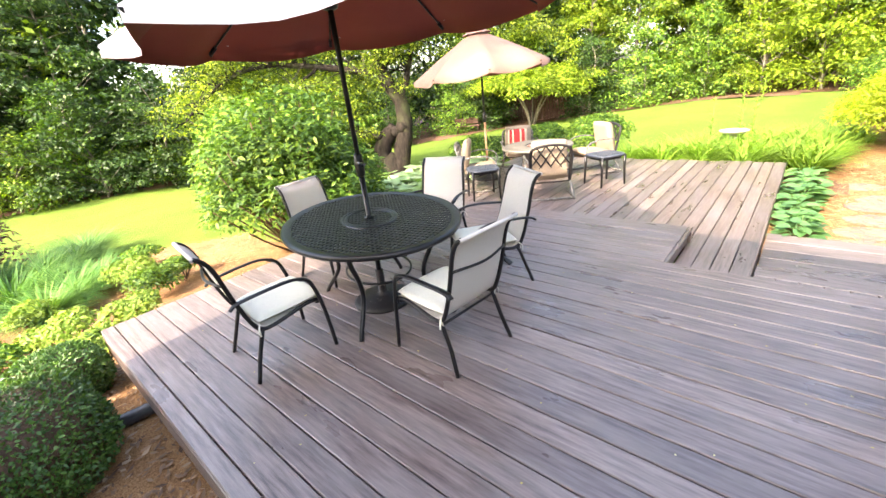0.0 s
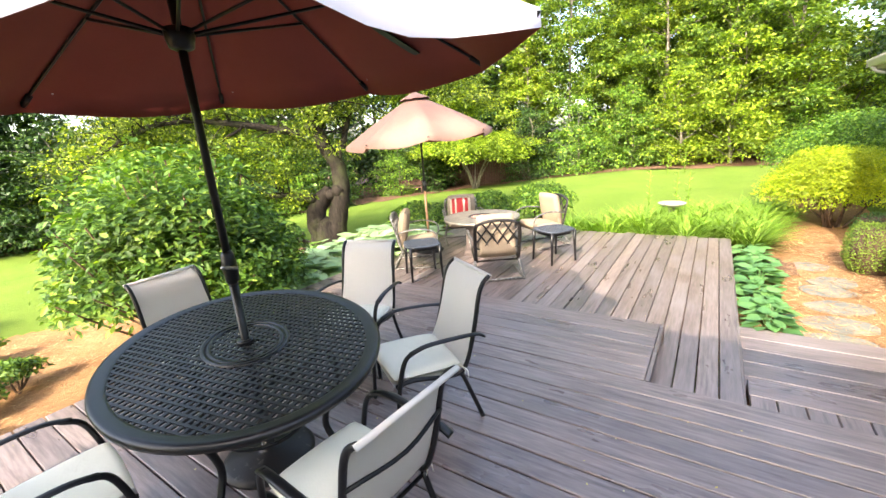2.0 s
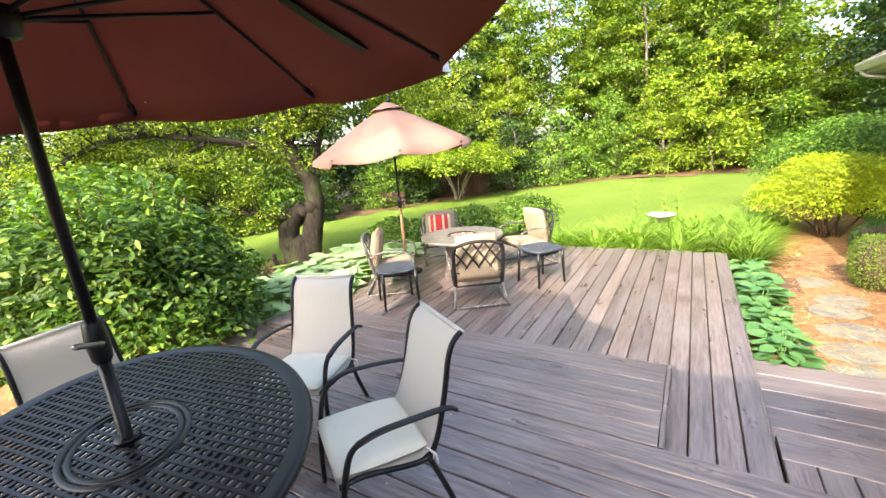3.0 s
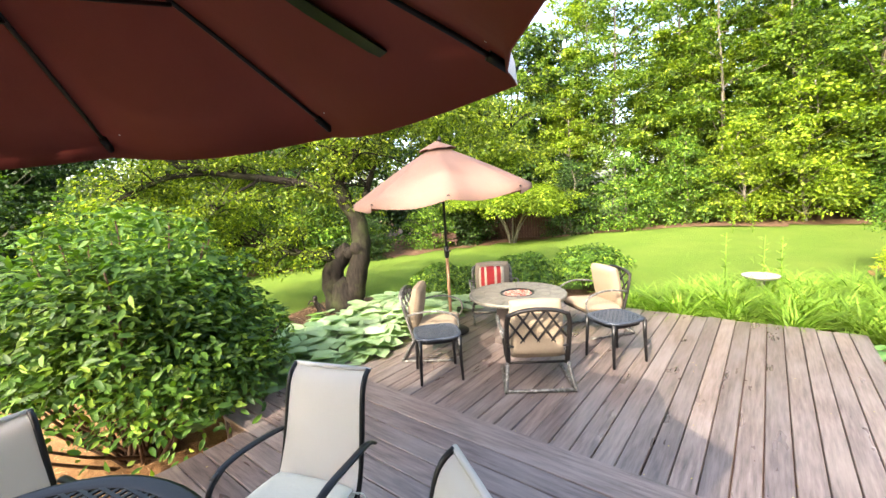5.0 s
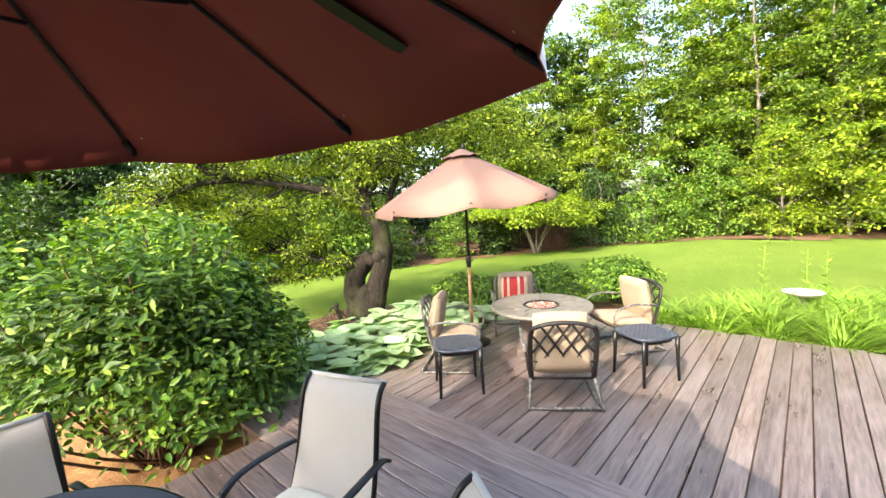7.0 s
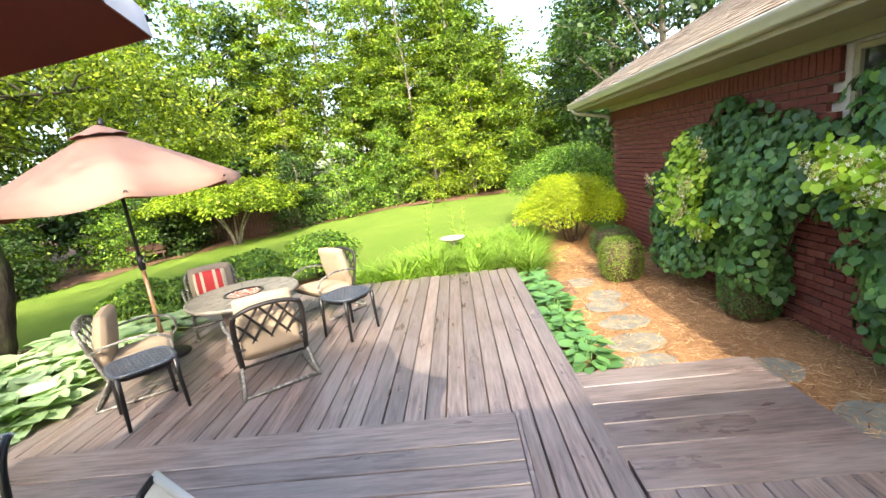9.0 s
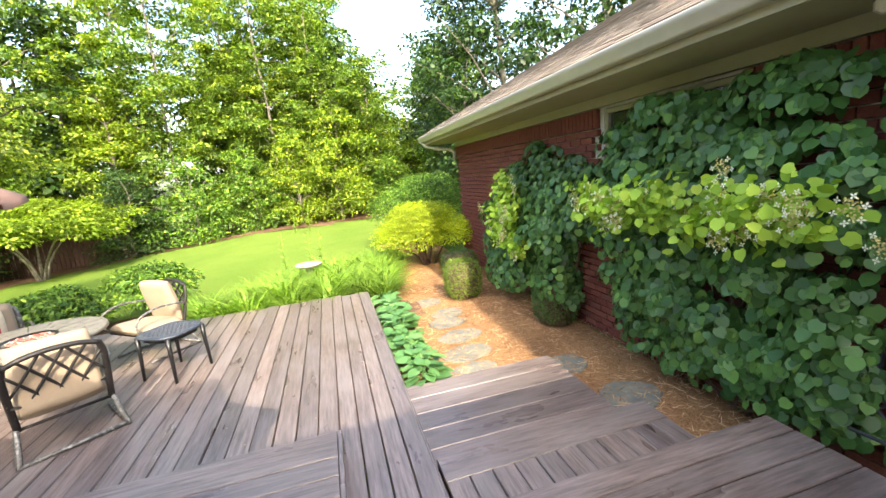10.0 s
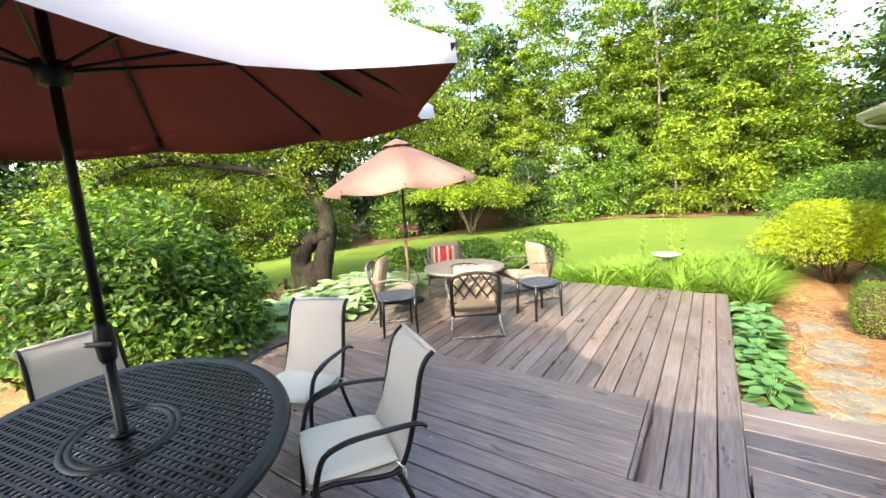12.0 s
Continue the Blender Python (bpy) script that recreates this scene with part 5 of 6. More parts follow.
def build_woods():
    talls = [tree_mesh(11, 13, 3.7, 17000, 0.22, L_TREE, 0.12, 34, puff=0.44), tree_mesh(12, 14, 4.1, 17000, 0.23, L_TREE, 0.10, 34, puff=0.44),
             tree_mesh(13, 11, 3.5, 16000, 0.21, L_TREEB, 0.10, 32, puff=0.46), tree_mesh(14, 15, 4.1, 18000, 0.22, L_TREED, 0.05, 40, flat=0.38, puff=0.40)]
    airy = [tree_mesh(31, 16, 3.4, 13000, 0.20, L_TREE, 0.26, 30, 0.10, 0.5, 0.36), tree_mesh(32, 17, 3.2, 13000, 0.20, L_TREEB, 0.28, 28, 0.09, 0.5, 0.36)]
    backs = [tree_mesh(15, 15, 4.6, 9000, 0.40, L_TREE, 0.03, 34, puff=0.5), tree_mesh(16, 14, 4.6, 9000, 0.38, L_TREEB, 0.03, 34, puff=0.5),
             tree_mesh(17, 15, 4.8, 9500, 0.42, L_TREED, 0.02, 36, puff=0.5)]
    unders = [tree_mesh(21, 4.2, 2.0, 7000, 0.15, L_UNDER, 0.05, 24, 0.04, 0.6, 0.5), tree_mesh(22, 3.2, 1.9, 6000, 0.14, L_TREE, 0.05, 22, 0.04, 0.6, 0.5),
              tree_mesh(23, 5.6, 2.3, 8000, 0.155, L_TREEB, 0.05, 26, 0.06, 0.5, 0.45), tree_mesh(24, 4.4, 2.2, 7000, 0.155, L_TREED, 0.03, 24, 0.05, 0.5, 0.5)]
    blabels = ["tall woodland tree deeper in the woods", "tall pale green woodland tree deeper in the woods", "tall woodland tree deeper in the woods, coloured dark for shade"]
    r = random.Random(77)
    labels = {0: "tall leafy mid-green woodland tree", 1: "tall broad woodland tree in full leaf", 2: "bright yellow-green young woodland tree", 3: "tall dark green shady woodland tree"}
    pts = [(-25, -5), (-21, 3), (-19.5, 8), (-16.5, 13.5), (-13.5, 18.5), (-10, 23), (-5.5, 25.5), (-1, 26), (4, 26.5), (9, 28), (15, 29.5)]
    segs = list(zip(pts, pts[1:]))

    def cap(x, y, h):
        """Low trees in the gap of the skyline beside the house, taller ones elsewhere."""
        return min(h, 9.8) if 3.0 < x < 8.0 and y > 20 else h
    heights = (13, 14, 11, 15)
    for row, (off, step, jit) in enumerate(((3.2, 3.0, 0.8), (7.0, 3.6, 1.2), (10.6, 3.8, 1.4))):
        for (a, b), (c, d) in segs:
            L = math.hypot(c - a, d - b)
            nx, ny = -(d - b) / L, (c - a) / L
            k = max(1, int(L / step))
            for i in range(k):
                f = (i + r.random() * 0.6 + 0.2) / k
                x = a + (c - a) * f + nx * (off + r.uniform(-jit, jit))
                y = b + (d - b) * f + ny * (off + r.uniform(-jit, jit))
                west = x < -15
                if row:
                    kind = r.choice((2, 2, 0) if west else (2, 0, 1, 2))
                    s = r.uniform(0.85, 1.05) * (1.0 if west else 0.86)
                    sz = cap(x, y, 15 * s) / 15
                    plant_tree("woodland_tree", blabels[kind], "tree", backs[kind], x, y, s if west else 0.95, sz, r.random() * 360, "trees round the lawn")
                    continue
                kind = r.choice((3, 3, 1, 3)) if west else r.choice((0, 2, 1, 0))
                s = r.uniform(0.7, 0.95)
                sz = cap(x, y, heights[kind] * s * r.uniform(0.9, 1.1)) / heights[kind]
                plant_tree("woodland_tree", labels[kind], "tree", talls[kind], x, y, s, sz, r.random() * 360, "trees round the lawn")
    for x, y, k, s in ((-11.5, 26.5, 0, 0.9), (-8.2, 29.5, 1, 1.0), (-6.0, 28.0, 0, 0.95), (-3.4, 30.0, 1, 0.95), (-1.2, 29.0, 0, 0.92), (-9.8, 33.0, 1, 1.1), (-4.8, 34.0, 0, 1.05), (-14.5, 25.0, 1, 1.0), (0.2, 33.0, 1, 0.9), (-13.0, 30.0, 0, 1.0), (1.6, 29.5, 0, 0.85), (-0.2, 31.0, 1, 0.95), (2.4, 34.0, 0, 1.0)):
        plant_tree("woodland_tree", "tall slender open-crowned tree against the sky", "tree", airy[k], x, y, s, s, r.random() * 360, "trees round the lawn")
    ul = {0: "dense leafy green understory shrub at the lawn's edge", 1: "low rounded green shrub at the woods' edge", 2: "bright sunlit sapling at the woods' edge", 3: "understory shrub coloured dark for the shade of the woods"}
    for row, (off, step) in enumerate(((0.6, 2.0), (2.2, 2.6))):
        for (a, b), (c, d) in segs:
            L = math.hypot(c - a, d - b)
            nx, ny = -(d - b) / L, (c - a) / L
            k = max(1, int(L / step))
            for i in range(k):
                f = (i + r.random() * 0.6 + 0.2) / k
                x = a + (c - a) * f + nx * (off + r.uniform(-0.5, 0.5))
                y = b + (d - b) * f + ny * (off + r.uniform(-0.5, 0.5))
                if -13.0 < x < -7.5 and y > 19.5 and row == 0:
                    continue
                # the western shrubs take the dark leaves, their shade being in the colour
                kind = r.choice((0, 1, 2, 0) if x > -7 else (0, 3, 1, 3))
                s = r.uniform(0.8, 1.2)
                plant_tree("understory_shrub", ul[kind], "shrub", unders[kind], x, y, s, s, r.random() * 360, "shrubs along the woods")
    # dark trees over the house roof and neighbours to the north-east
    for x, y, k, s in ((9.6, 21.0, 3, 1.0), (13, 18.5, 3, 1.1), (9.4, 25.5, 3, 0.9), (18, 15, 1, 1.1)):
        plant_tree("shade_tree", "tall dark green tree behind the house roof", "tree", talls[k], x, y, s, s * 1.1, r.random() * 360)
    # an unseen tall tree south of the west bed, added to dapple the fire pit umbrella
    sh = tree_mesh(41, 12.4, 2.3, 7000, 0.15, L_TREE, 0.70, 18, 0.16, 0.5, 0.30)
    plant_tree("shade_tree", "unseen tall open-crowned tree added to dapple the fire pit umbrella", "tree", sh, -2.6, -1.9, 1.0, 1.0, 20)


def crabapple():
    """The gnarled forked tree on the lawn, with long low limbs."""
    x0, y0 = -6.92, 9.55
    z0 = gz(x0, y0)
    t = thing("crabapple_tree", "old gnarled forked crabapple with a wide low crown, ringed by mulch", "tree", at=pose(x0, y0, z0))
    g = Geo()
    rr = random.Random(8)
    # local x east, y north; the camera looks from the south-east
    R = Vector((0.80, 0.60, 0))
    B = Vector((-0.60, 0.80, 0))

    def P(u, v, z):
        return tuple(R * u + B * v + Vector((0, 0, z)))
    limbs = [([P(-0.15, 0, -0.1), P(-0.22, 0.02, 0.4), P(-0.26, 0.08, 0.85), P(-0.08, 0.12, 1.25), P(0.18, 0.10, 1.5)], 0.29, 0.20),
             ([P(0.17, -0.06, -0.1), P(0.20, -0.05, 0.4), P(0.36, 0, 0.95), P(0.50, 0.05, 1.6), P(0.44, 0.08, 2.15), P(0.10, 0.12, 2.85), P(0.02, 0.12, 3.4), P(0.18, 0.1, 4.2), P(0.05, 0.1, 5.0)], 0.29, 0.09),
             ([P(0.05, 0.1, 2.95), P(-0.5, -0.1, 3.02), P(-1.2, -0.4, 3.18), P(-2.3, -0.8, 3.38), P(-2.9, -1.0, 3.55), P(-3.5, -1.2, 4.1), P(-4.4, -1.5, 4.3)], 0.11, 0.025),
             ([P(-2.3, -0.8, 3.38), P(-3.1, -1.1, 3.30), P(-4.0, -1.4, 2.9), P(-4.7, -1.6, 2.3)], 0.05, 0.012),
             ([P(-1.5, -0.5, 3.22), P(-2.0, -0.9, 2.8), P(-2.5, -1.2, 2.3), P(-2.9, -1.3, 2.0)], 0.04, 0.010),
             ([P(-0.20, 0.0, 1.30), P(-0.8, -0.1, 1.45), P(-1.6, 0.1, 1.55), P(-2.5, 0.4, 1.7), P(-3.3, 0.6, 1.6)], 0.11, 0.02),
             ([P(0.44, 0.08, 2.15), P(0.75, 0.2, 2.9), P(1.0, 0.3, 3.7), P(1.35, 0.4, 4.5), P(1.2, 0.5, 5.5)], 0.09, 0.02),
             ([P(0.05, 0.12, 3.5), P(0.7, 0.3, 4.0), P(1.9, 0.6, 4.5), P(3.2, 0.8, 4.6), P(4.2, 0.9, 4.1)], 0.09, 0.02),
             ([P(0.05, 0.2, 3.3), P(-0.7, 0.6, 4.0), P(-1.6, 1.2, 4.9), P(-2.2, 1.3, 5.6)], 0.07, 0.015),
             ([P(0.1, 0.15, 3.9), P(-0.4, -0.4, 4.6), P(-1.3, -0.9, 5.3), P(-2.2, -1.0, 5.8)], 0.06, 0.015),
             ([P(0.1, 0.15, 3.0), P(0.6, -0.4, 3.5), P(1.3, -0.9, 4.1), P(2.2, -1.1, 4.2)], 0.06, 0.015),
             ([P(0.18, 0.1, 4.2), P(0.4, 0.3, 5.0), P(0.9, 0.6, 5.7)], 0.05, 0.012)]
    for pts, a, b in limbs:
        bp = bend(pts, 5)
        n = len(bp)
        bp = [p + Vector((noise.noise(p * 3), noise.noise(p * 3 + Vector((5, 0, 0))), 0)) * 0.05 for p in bp]
        g.tube(bp, [(a + (b - a) * i / (n - 1)) * (1 + 0.16 * noise.noise(p * 4)) for i, p in enumerate(bp)], 12)
    g.lathe([(0.52, -0.1), (0.42, 0.10), (0.35, 0.4), (0.30, 0.7), (0.0, 0.85)], 14, P(0.0, 0, 0))
    for u, v, z, s in ((0.42, -0.06, 1.5, 0.19), (0.22, -0.04, 1.4, 0.15), (0.05, -0.08, 0.35, 0.2)):
        g.lathe([(0.0, -s), (s * 0.7, -s * 0.7), (s, 0), (s * 0.7, s * 0.7), (0, s)], 10, P(u, v, z))
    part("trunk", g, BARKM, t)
    tw = Geo()
    ends = []
    for pts, a, b in limbs[2:]:
        bp = bend(pts, 4)
        for p in bp[4::1]:
            for _ in range(4):
                d = Vector((rr.uniform(-1, 1), rr.uniform(-1, 1), rr.uniform(-0.5, 0.7))) * rr.uniform(0.5, 1.2)
                m = p + d * 0.5 + Vector((0, 0, 0.08))
                e = p + d
                ends.append(e)
                tw.tube([p, m, e], [0.022, 0.014, 0.005], 5, caps=False)
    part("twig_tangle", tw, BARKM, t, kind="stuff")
    rng = np.random.default_rng(5)
    cl = [(e.x, e.y, e.z, 0.36, 0.36, 0.2) for e in ends]
    for _ in range(330):
        u, v = rr.uniform(-5.6, 4.8), rr.uniform(-0.9, 2.8)
        w = u / (5.9 if u < 0 else 5.2)
        top = 6.3 * math.sqrt(max(0.08, 1 - w * w))
        low = (1.9 if -4.6 < u < -1.0 else 2.3) if u < 0.8 else 2.2 + 0.22 * u
        if low >= top:
            continue
        z = low + (top - low) * rr.random() ** 0.8
        p = P(u, v, z)
        cl.append((p[0], p[1], p[2], 0.5, 0.5, 0.26))

    def bare(c):
        q = Vector(c[:3])
        u, v = q.dot(R), q.dot(B)
        return (v < 0.4 and abs(u - 0.2) < 0.5 and c[2] < 2.1) or (v < -0.3 and -3.0 < u < -0.3 and 2.85 < c[2] < 3.4)
    cl = [c for c in cl if not bare(c)]
    Pn, D, N = crown_points(rng, cl, 105000, 0.15, 0.5, 0.8, 0.6)
    L = 0.088 * rng.uniform(0.6, 1.3, len(Pn))
    scatter("crown", LEAF2, Pn, D, N, L, L * 0.48, L_APPLE, t, kind="stuff")


def small_tree():
    """The flat-topped tree by the fence across the lawn."""
    t = thing("spreading_tree", "small multi-stemmed tree with a flat bright green crown by the fence", "tree", at=pose(-9.6, 22.6, gz(-9.6, 22.6)))
    g = Geo()
    rr = random.Random(4)
    cl = []
    for k in range(7):
        a = k * 0.9 + 0.2
        w = rr.uniform(0.9, 2.2)
        g.tube(bend([(0.1 * math.cos(a), 0.1 * math.sin(a), -0.1), (0.35 * w * math.cos(a), 0.35 * w * math.sin(a), 0.8), (w * math.cos(a), w * math.sin(a), 1.9)], 4), [0.07 - 0.006 * i for i in range(9)], 6)
    part("trunk", g, BARKG, t)
    for _ in range(64):
        a, w = rr.random() * 6.28, 3.3 * math.sqrt(rr.random())
        cl.append((w * math.cos(a), w * math.sin(a), 1.95 + 0.75 * (1 - w / 3.3) + rr.uniform(-0.55, 0.35), 0.75, 0.75, 0.32))
    rng = np.random.default_rng(9)
    P, D, N = crown_points(rng, cl, 24000, 0.4, 0.9, 0.5)
    L = 0.15 * rng.uniform(0.6, 1.2, len(P))
    scatter("crown", LEAF2, P, D, N, L, L * 0.6, L_TREEB, t, kind="stuff")


def vine(label, c, r, seed, n, sunny, shape):
    """A climbing mound of round leaves against the wall, with flower heads."""
    rng = np.random.default_rng(seed)
    t = thing("climbing_vine", label, "vine", at=pose(c[0], c[1], gz(*c)))
    cl = shape
    P, D, N = crown_points(rng, cl, n, 0.70, 0.25, 0.35, 0.8)
    keep = (P[:, 0] < WX - c[0] - 0.05) & (P[:, 2] > 0.02)
    P, D, N = P[keep], D[keep], N[keep]
    N[:, 0] -= 0.55
    D[:, 2] -= 0.5
    L = 0.080 * rng.uniform(0.55, 1.25, len(P))
    scatter("leaves", ROUND, P, D, N, L, L * 0.95, L_VINE, t, kind="stuff")
    g = Geo()
    rr = random.Random(seed)
    for _ in range(16):
        k = rr.choice(cl)
        b = (WX - c[0] - 0.12, rr.uniform(-0.5, 0.5), 0)
        g.tube(bend([b, (b[0] - 0.05, (b[1] + k[1]) / 2, k[2] * 0.5), (k[0] * 0.8 + 0.1, k[1], k[2])], 4), 0.012, 5)
    part("stem_tangle", g, TWIG, t, kind="stuff")
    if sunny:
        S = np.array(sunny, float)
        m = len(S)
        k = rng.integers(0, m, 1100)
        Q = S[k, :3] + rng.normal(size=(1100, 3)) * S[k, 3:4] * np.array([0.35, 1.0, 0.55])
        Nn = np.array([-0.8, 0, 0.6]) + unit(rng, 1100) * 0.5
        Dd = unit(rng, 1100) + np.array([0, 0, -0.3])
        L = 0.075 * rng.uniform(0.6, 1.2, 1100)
        scatter("young_leaves", ROUND, Q, Dd, Nn, L, L * 0.9, L_VINEB, t, "vine leaves coloured brighter as if sunlit", kind="stuff")
        heads = S[rng.integers(0, m, 28), :3] + rng.normal(size=(28, 3)) * np.array([0.03, 0.24, 0.10])
        heads[:, 0] -= 0.05
        for i, h in enumerate(heads):
            q = 70
            a, rad = rng.random(q) * 6.283, 0.055 * np.sqrt(rng.random(q))
            Q = h + np.stack([-0.012 * rng.random(q), np.cos(a) * rad, np.sin(a) * rad], 1)
            Nn = np.array([-1, 0, 0.4]) + unit(rng, q) * 0.6
            hd = scatter("flower_head", LEAF2, Q, unit(rng, q), Nn, 0.014, 0.011, L_FLOWER, t)
            a = np.arange(6) * 1.05 + i
            Q = h + np.stack([np.full(6, -0.015), np.cos(a) * 0.065, np.sin(a) * 0.065], 1)
            Nn = np.array([-1, 0, 0.35]) + unit(rng, 6) * 0.2
            scatter("petals", PETAL4, Q, unit(rng, 6) * np.array([0.1, 1, 1]), Nn, 0.027, 0.027, L_PETAL, hd, kind="stuff")


BUSH2 = (4.14, 8.02)


def build_plants():
    shrub("leafy_shrub", "large rounded shrub with pointed glossy green leaves by the deck", "shrub", (-3.72, 4.66), (1.32, 1.28, 1.9), L_SHRUB, 33000, 0.098, seed=31, stems=60, lobes=74, lift=-0.72, stem_r=0.019, updir=0.6, wild=0.65, wfrac=0.48, droop=-0.45, shoots=150, clear=0.72)
    for i, (x, y, rx, ry, h) in enumerate(((-2.20, 1.42, 0.34, 0.33, 0.24), (-1.22, 1.10, 0.52, 0.50, 0.34))):
        shrub("boxwood", "clipped round dark green boxwood beside the deck", "shrub", (x, y), (rx, ry, h), L_BOX, 15000, 0.030, seed=40 + i, box=True, wfrac=0.6)
    shrub("red_maple", "weeping dark red laceleaf maple in the bed", "tree", (-8.0, -0.35), (2.1, 2.1, 2.1), L_RED, 44000, 0.12, LEAF2, 51, 14, 70, -1.0, wfrac=0.25, stem_r=0.03)
    shrub("yellow_maple", "mounded bright yellow-green laceleaf maple", "tree", (3.50, 12.7), (1.15, 1.1, 1.35), L_YELLOW, 42000, 0.07, LEAF2, 52, 12, 44, -0.45, wfrac=0.28, stem_r=0.025)
    shrub("rounded_shrub", "green domed shrub behind the yellow maple", "shrub", (4.3, 15.2), (1.7, 1.5, 1.9), L_UNDER, 18000, 0.075, LEAF2, 53, lobes=30, lift=-0.4)
    shrub("rounded_shrub", "small dark clipped shrub under the yellow maple", "shrub", (3.85, 11.2), (0.38, 0.38, 0.28), L_BOX, 5000, 0.03, seed=54, box=True)
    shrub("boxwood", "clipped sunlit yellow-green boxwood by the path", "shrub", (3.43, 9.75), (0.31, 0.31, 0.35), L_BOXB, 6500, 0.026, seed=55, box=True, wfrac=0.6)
    shrub("boxwood", "clipped barrel-shaped dark boxwood near the wall", "shrub", BUSH2, (0.28, 0.28, 0.40), L_BOX, 7500, 0.026, seed=56, box=True, wfrac=0.6)
    shrub("leafy_shrub", "low green shrub beyond the fire pit deck", "shrub", (-4.15, 10.1), (0.85, 0.75, 0.85), L_SHRUB, 8000, 0.085, seed=57, lobes=26, lift=-0.4)
    shrub("leafy_shrub", "low bushy green shrub behind the fire pit chairs", "shrub", (-3.0, 11.2), (0.75, 0.75, 0.85), L_SHRUB, 8000, 0.085, seed=58, lobes=26, lift=-0.4)
    shrub("leafy_shrub", "sunlit green shrub at the corner of the lily bed", "shrub", (-1.9, 11.9), (0.85, 0.8, 0.85), L_UNDER, 8000, 0.085, seed=59, lobes=26, lift=-0.4)
    shrub("weeping_shrub", "tall light green feathery shrub behind the leafy one", "shrub", (-6.7, 5.6), (1.25, 1.3, 2.3), L_UNDER, 16000, 0.11, LEAF2, 61, 12, 50, -0.6, wfrac=0.25, droop=0.9)
    shrub("leafy_shrub", "low dark green shrub in the mulch bed", "shrub", (-8.6, 0.1), (0.7, 0.7, 0.6), L_SHRUB, 3500, 0.10, seed=60)
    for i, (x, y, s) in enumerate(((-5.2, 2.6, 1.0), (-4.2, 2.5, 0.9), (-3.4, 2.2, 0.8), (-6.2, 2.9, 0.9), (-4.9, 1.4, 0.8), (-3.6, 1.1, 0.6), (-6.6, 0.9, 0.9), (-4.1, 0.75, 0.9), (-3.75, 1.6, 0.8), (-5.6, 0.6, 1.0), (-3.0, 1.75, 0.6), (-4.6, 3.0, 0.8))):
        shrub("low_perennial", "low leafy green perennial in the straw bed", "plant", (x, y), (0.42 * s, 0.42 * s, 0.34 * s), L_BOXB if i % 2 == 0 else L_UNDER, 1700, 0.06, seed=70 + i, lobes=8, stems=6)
    bl = blade(0.55, 5)
    clump("ornamental_grass", "arching green ornamental grass clump", "grass", [(-7.4, 1.75, 1.0), (-8.4, 2.3, 0.9), (-6.3, 1.3, 1.1), (-5.6, 1.9, 0.8), (-7.0, 0.6, 0.9), (-9.2, 2.6, 0.9), (-5.0, 1.55, 0.75), (-6.2, 2.3, 0.7), (-8.0, 1.2, 1.0)], L_BLADE, 620, 0.95, 0.018, bl, 80, 0.75, group="grass clumps in the bed")
    big = []
    rr = random.Random(6)
    for _ in range(170):
        yy = rr.uniform(-1.5, 1.2)
        zz = rr.uniform(0.3, 2.5)
        top = 2.62 - 0.55 * max(0, (yy - 0.5)) ** 1.3
        if zz > top:
            zz = rr.uniform(0.3, top)
        if zz < 1.35:
            yy = -0.95 + (yy + 1.5) * 0.72
        bulge = (0.14 if zz < 0.8 else 0.28) + 0.28 * math.sin(math.pi * min(1, zz / 2.4)) - 0.10 * (yy / 1.1) ** 2
        if 0.9 < zz < 1.25 and -0.6 < yy < 0.1:
            bulge -= 0.22
        big.append((0.45 - bulge * rr.uniform(0.55, 1.0), yy, zz, 0.17, 0.22, 0.15))
    # spots of the sunlit-coloured leaves and the flower heads
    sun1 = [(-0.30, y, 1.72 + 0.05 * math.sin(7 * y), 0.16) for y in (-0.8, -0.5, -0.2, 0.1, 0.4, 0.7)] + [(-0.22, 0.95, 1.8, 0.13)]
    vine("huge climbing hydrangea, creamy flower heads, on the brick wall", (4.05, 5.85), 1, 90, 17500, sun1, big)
    sm = []
    for _ in range(150):
        yy = rr.uniform(-1.0, 1.2)
        zz = rr.uniform(0.35, 2.3)
        if zz > 2.42 - 0.45 * abs(yy - 0.1) ** 1.6:
            zz *= 0.7
        if zz < 1.15:
            yy = rr.uniform(-0.5, 1.15)
            sm.append(((0.28 if abs(yy) < 0.45 else 0.02) - 0.15 * rr.random(), yy, zz, 0.18, 0.24, 0.2))
            continue
        sm.append((0.38 - 0.62 * rr.uniform(0.5, 1.0) * math.sin(math.pi * min(1, 0.15 + zz / 2.6)), yy, zz, 0.18, 0.22, 0.16))
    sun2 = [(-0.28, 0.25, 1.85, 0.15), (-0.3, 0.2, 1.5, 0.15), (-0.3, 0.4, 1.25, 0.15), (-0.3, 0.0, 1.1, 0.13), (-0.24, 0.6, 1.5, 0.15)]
    vine("climbing hydrangea mound with sunlit-coloured lime leaves at the brick wall", (4.05, 8.35), 1, 91, 13500, sun2, sm)
    k = 100
    for i in range(13):
        y = 7.2 + i * 0.235
        hosta("green hosta in the strip between deck and path", 2.14 + 0.05 * math.sin(i * 2.1), y, 0.62, L_HOSTAG, k + i, n=24, leaf=0.24)
    r = random.Random(12)
    for i in range(44):
        y = 5.35 + (i // 4) * 0.36 + r.uniform(-0.1, 0.1)
        x = -3.22 - (i % 4) * 0.42 + r.uniform(-0.1, 0.1)
        hosta("pale blue-green large-leaved hosta beside the deck", x, y, 1.15 + r.uniform(-0.1, 0.15), L_HOSTAW, 130 + i, 0.14, n=34, leaf=0.25)
    lil = []
